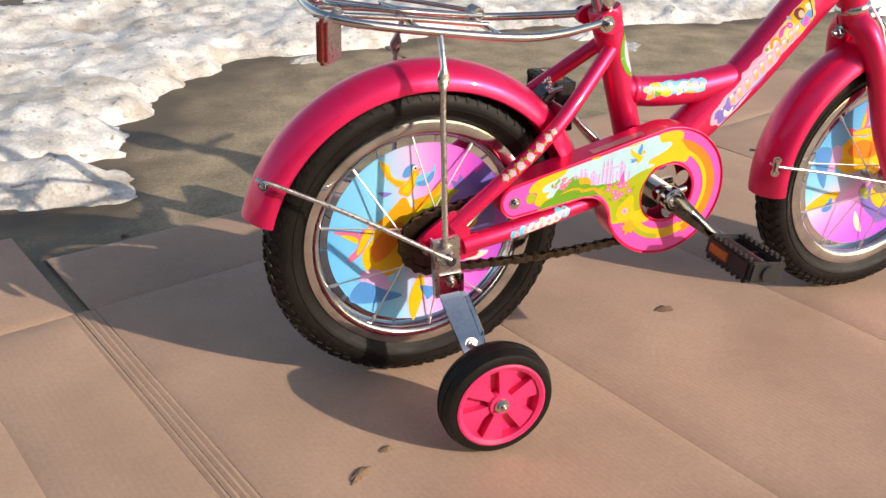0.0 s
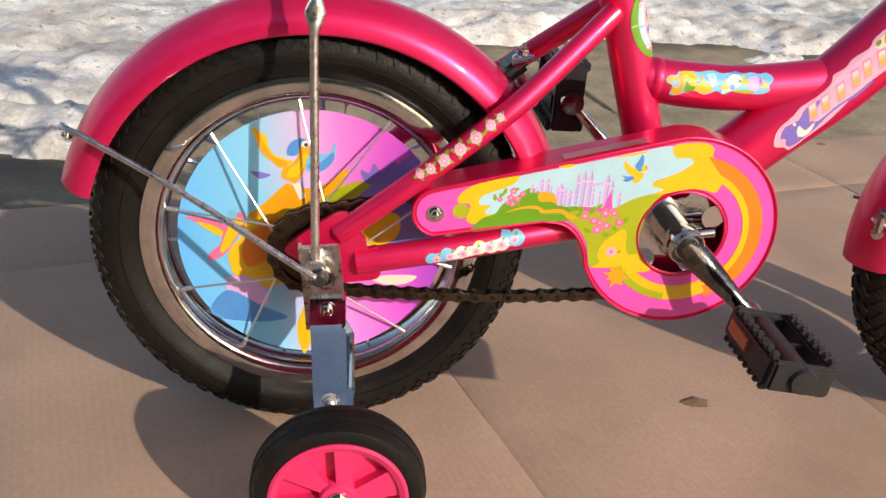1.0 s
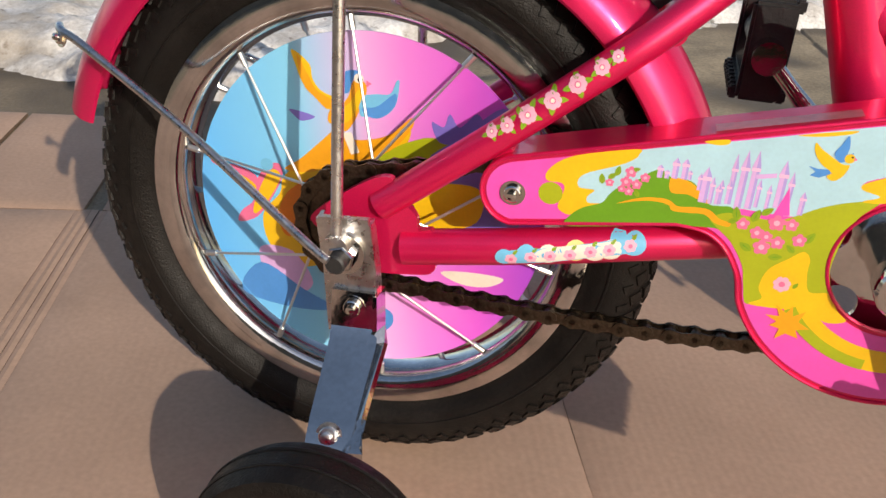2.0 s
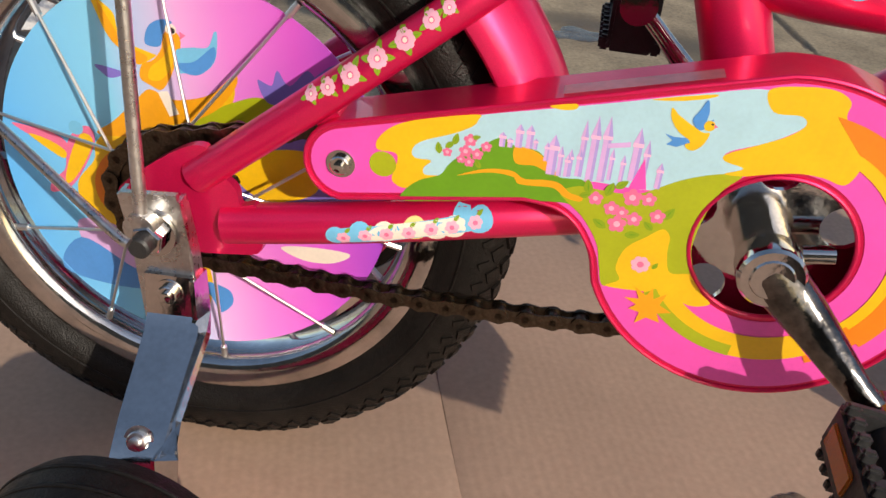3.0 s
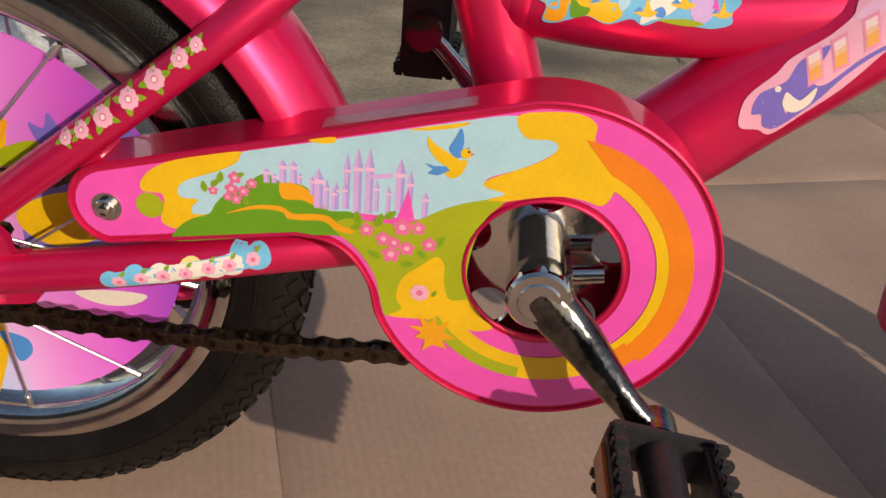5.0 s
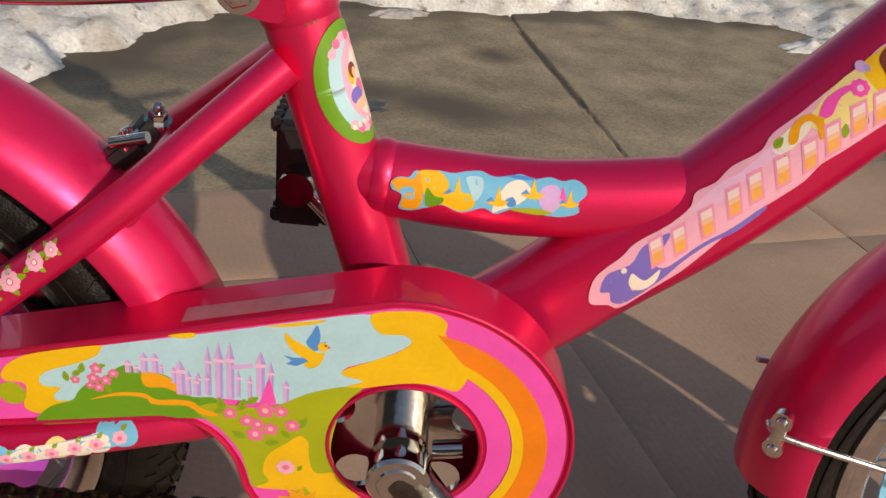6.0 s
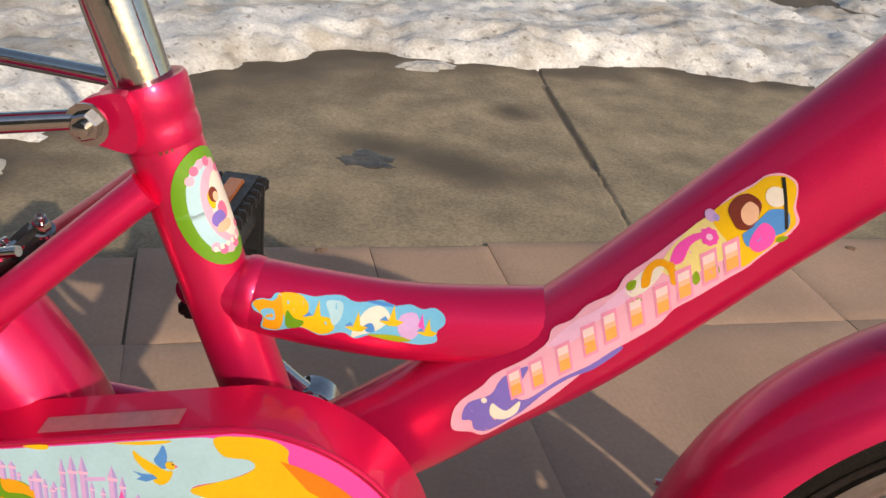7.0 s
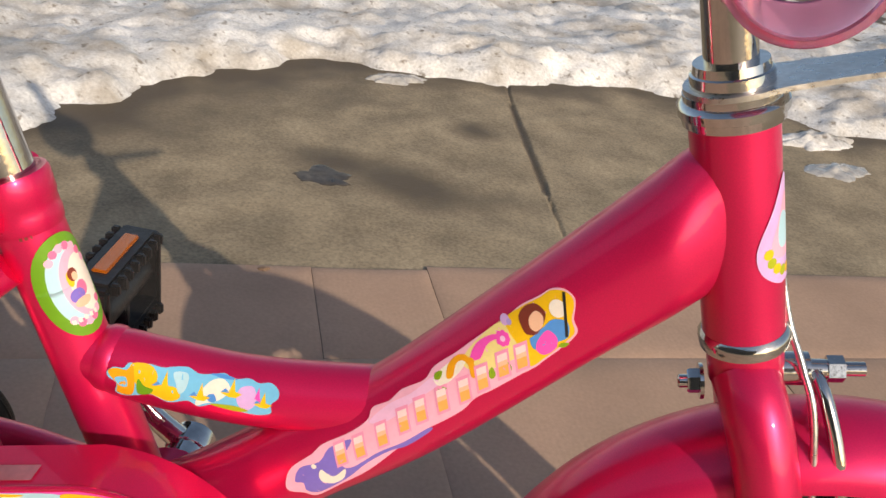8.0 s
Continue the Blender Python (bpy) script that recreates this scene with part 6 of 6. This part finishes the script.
# ears of the seat clamp
for s in (-1, 1):
    bm = bmesh.new()
    ear = smooth_path([(0.203, 0.394), (0.190, 0.393), (0.181, 0.386), (0.182, 0.377), (0.192, 0.373), (0.206, 0.373)], 5, True)
    plate(bm, ear, s * 0.0165, s * 0.0225)
    part("clamp_ear", bm, PAINT, seat_lug)

# reflector under the tail of the carrier
bm = bmesh.new()
box(bm, (0.010, 0.034, 0.042), pose(-0.109, -0.043, 0.387, 0, 0, -38), 0.0035)
reflector = part("rear_reflector", bm, REDLENS, bike, "red plastic reflector with pale rim")
bm = bmesh.new()
box(bm, (0.007, 0.036, 0.044), pose(-0.105, -0.0410, 0.387, 0, 0, -38), 0.003)
box(bm, (0.006, 0.012, 0.014), pose(-0.099, -0.0375, 0.407, 0, 0, -38), 0.002)
part("backing", bm, STEEL, reflector)

# bridge bracket between the seat stays
bm = bmesh.new()
sweep(bm, [(0.146, -0.042, 0.293), (0.146, 0.042, 0.293)], 0.0060, 16)
part("stay_bridge", bm, PAINT, bike)
bm = bmesh.new()
box(bm, (0.020, 0.028, 0.012), pose(0.138, 0.0, 0.306, 0, -42, 0), 0.003)
bracket = part("fender_bracket", bm, BLACK, bike, "black bracket with bright bolts")
bolt("bolt", (0.141, -0.008, 0.309), (-0.5, 0, 0.85), 0.0045, 0.005, CHROME, bracket)
bolt("bolt", (0.146, 0.010, 0.312), (0.1, -0.2, 0.95), 0.0042, 0.006, CHROME, bracket)
wire("pin", [(0.134, -0.016, 0.312), (0.150, -0.018, 0.317)], 0.0025, CHROME, bracket)

# front brake on the fork crown
crown = Vector((0.5430, 0.0, 0.3655))
bm = bmesh.new()
sweep(bm, [crown + Vector((0.012, 0, 0.002)), crown + Vector((0.026, 0, 0.005))], 0.0078, 20, side=(0, 1, 0.1))
sweep(bm, [crown + Vector((0.026, 0, 0.005)), crown + Vector((0.034, 0, 0.0065))], 0.0045, 16, side=(0, 1, 0.1))
sweep(bm, [crown + Vector((0.034, 0, 0.0065)), crown + Vector((0.041, 0, 0.008))], 0.0062, 6, side=(0, 1, 0.1))
sweep(bm, [crown + Vector((0.041, 0, 0.008)), crown + Vector((0.050, 0, 0.010))], 0.0034, 12, side=(0, 1, 0.1))
brake = part("front_brake", bm, CHROME, bike, "chrome side-pull front brake")
for s in (-1, 1):
    o = crown + Vector((0.028, 0, 0.006))
    wire("brake_arm", [o, o + Vector((0.006, s * 0.012, -0.008)), o + Vector((0.018, s * 0.024, -0.034)), o + Vector((0.030, s * 0.031, -0.074))], 0.0033, CHROME, brake)
    bm = bmesh.new()
    box(bm, (0.034, 0.009, 0.011), pose(o.x + 0.030, s * 0.0255, o.z - 0.074, 0, 20, 0), 0.002)
    part("brake_pad", bm, BLACK, brake)
wire("brake_cable", [(0.5360, 0.018, 0.430), (0.5445, 0.008, 0.414), (0.5540, 0.0, 0.392), (0.5630, -0.010, 0.376), (0.573, -0.020, 0.354), (0.588, -0.034, 0.292)], 0.0017, STEEL, brake)
bolt("crown_nut", crown + Vector((-0.0165, 0, -0.012)), (-1, 0, -0.25), 0.0058, 0.0070, CHROME, brake)

# bracket plate on the headset, and the pink clear plastic above it
bm = bmesh.new()
tongue = smooth_path([(0.492, -0.017), (0.508, -0.019), (0.530, -0.014), (0.620, -0.011), (0.630, 0.0), (0.620, 0.011), (0.530, 0.014), (0.508, 0.019), (0.492, 0.017), (0.484, 0.0)], 5, True)
m = Matrix.Translation((0.4995, 0, 0.4905)) @ Matrix.Rotation(radians(-19), 4, "Y") @ Matrix.Translation((-0.503, 0, 0))
rows = [[bm.verts.new(m @ Vector((p[0], p[1], z))) for p in tongue] for z in (0.0, 0.0022)]
bm.faces.new(rows[0][::-1])
bm.faces.new(rows[1])
for i in range(len(tongue)):
    j = (i + 1) % len(tongue)
    bm.faces.new((rows[0][i], rows[0][j], rows[1][j], rows[1][i]))
front_plate = part("bracket_plate", bm, STEEL, bike, "flat steel bracket plate on the headset")
bolt("bolt", (0.5560, -0.002, 0.5125), (-0.32, 0, 0.95), 0.0042, 0.0035, CHROME, front_plate)
bm = bmesh.new()
prof = [(0.0250, -0.020), (0.0290, -0.017), (0.0315, -0.008), (0.0320, 0.004), (0.0310, 0.016), (0.0300, 0.020), (0.0286, 0.020), (0.0296, 0.015), (0.0305, 0.004), (0.0300, -0.008), (0.0277, -0.0155), (0.0245, -0.0185)]
spin(bm, prof, (0.501, -0.036, 0.553), axis=(0.12, 0.97, 0.2), segs=56)
plastic = part("clear_cover", bm, CLEARPINK, bike, "see-through pink plastic cover")
bm = bmesh.new()
box(bm, (0.016, 0.006, 0.040), pose(0.474, -0.034, 0.548, 0, -30, 0), 0.002)
part("cover_arm", bm, CLEARPINK, plastic)

# saddle on the post
top = base + seat_axis * 0.185
bm = bmesh.new()
path = smooth_path([top + Vector(p) for p in ((-0.105, 0, 0.030), (-0.080, 0, 0.034), (-0.02, 0, 0.026), (0.05, 0, 0.022), (0.105, 0, 0.018))], 6)
n = len(path)
sweep(bm, path, [0.016 + 0.006 * math.sin(math.pi * i / (n - 1)) for i in range(n)], 20,
      [0.6 + 3.2 * math.sin(math.pi * min(1, 0.08 + i / (n - 1) * 0.9)) * (1 - i / (n - 1)) ** 1.1 for i in range(n)])
saddle = part("saddle", bm, PINKPLASTIC, bike, "padded pink saddle")
bm = bmesh.new()
sweep(bm, [top - seat_axis * 0.02, top + seat_axis * 0.022], 0.0155, 18)
part("saddle_clamp", bm, STEEL, saddle)

# ---- ground details ----
# thin ice at the snow's edge
def flat_lump(name, cx, cy, rx, ry, h, mat, label, category, seed, turn=0.0, z0=-0.0065):
    bm = bmesh.new()
    n, rings = 60, 14
    rows = []
    for j in range(rings):
        f = j / (rings - 1)
        row = []
        for k in range(n):
            a = 2 * math.pi * k / n
            w = 1 + 0.45 * noise.noise((math.cos(a) * 1.7 + seed, math.sin(a) * 1.7, seed)) + 0.22 * noise.noise((math.cos(a) * 5, math.sin(a) * 5, seed))
            p = Vector((rx * w * f * math.cos(a), ry * w * f * math.sin(a), 0))
            p.rotate(Euler((0, 0, radians(turn))))
            x, y = cx + p.x, cy + p.y
            low = concrete_height(x, y) if z0 is None else z0
            row.append(bm.verts.new((x, y, low + h * (1 - f * f) * (0.9 + 0.9 * noise.noise((x * 45, y * 45, seed))) - (0.002 if f == 1 else 0))))
        rows.append(row)
    for a, b in zip(rows, rows[1:]):
        for k in range(n):
            bm.faces.new((a[k], a[(k + 1) % n], b[(k + 1) % n], b[k]))
    bmesh.ops.remove_doubles(bm, verts=bm.verts[:], dist=1e-5)
    return tagged(link_mesh(name, bm, mat), label, category, {"mud_crumb": "mud crumbs on the cardboard", "snow_lump": "snow lumps on the concrete"}.get(name, ""))


flat_lump("ice_patch", 0.195, 1.385, 0.065, 0.030, 0.010, ICE, "thin grey sheet of melting ice on concrete", "ice", 2.0, 25)
flat_lump("puddle", 0.172, 0.890, 0.046, 0.034, 0.0008, WET, "small shallow puddle on damp concrete", "puddle", 2.5, 10, None)
flat_lump("snow_lump", 1.06, 1.47, 0.10, 0.045, 0.014, SNOW, "lump of melting snow on wet concrete", "snow", 7.0, 30)
flat_lump("snow_lump", 1.07, 1.32, 0.075, 0.040, 0.007, ICE, "half-melted grey lump of icy snow", "snow", 9.0, 35)
flat_lump("mud_crumb", -0.121, -0.179, 0.016, 0.006, 0.004, CARDEDGE, "crumb of dried mud on the cardboard", "mud", 1.0, 40, -0.001)
flat_lump("mud_crumb", -0.085, -0.150, 0.010, 0.004, 0.003, CARDEDGE, "crumb of dried mud on the cardboard", "mud", 4.0, 10, -0.001)
flat_lump("mud_crumb", 0.345, 0.010, 0.013, 0.008, 0.002, CARDEDGE, "flat stain of mud on the cardboard", "mud", 6.0, 0, -0.0008)
flat_lump("mud_crumb", -0.300, 0.440, 0.006, 0.004, 0.003, CARDEDGE, "small dark crumb on the cardboard", "mud", 8.0, 0, -0.001)
flat_lump("mud_crumb", 0.165, 0.590, 0.008, 0.004, 0.003, CARDEDGE, "small dark crumb on the cardboard", "mud", 3.0, 20, -0.001)
flat_lump("mud_crumb", 0.850, 0.800, 0.009, 0.006, 0.004, CARDEDGE, "small dark crumb on the cardboard", "mud", 11.0, 0, -0.001)
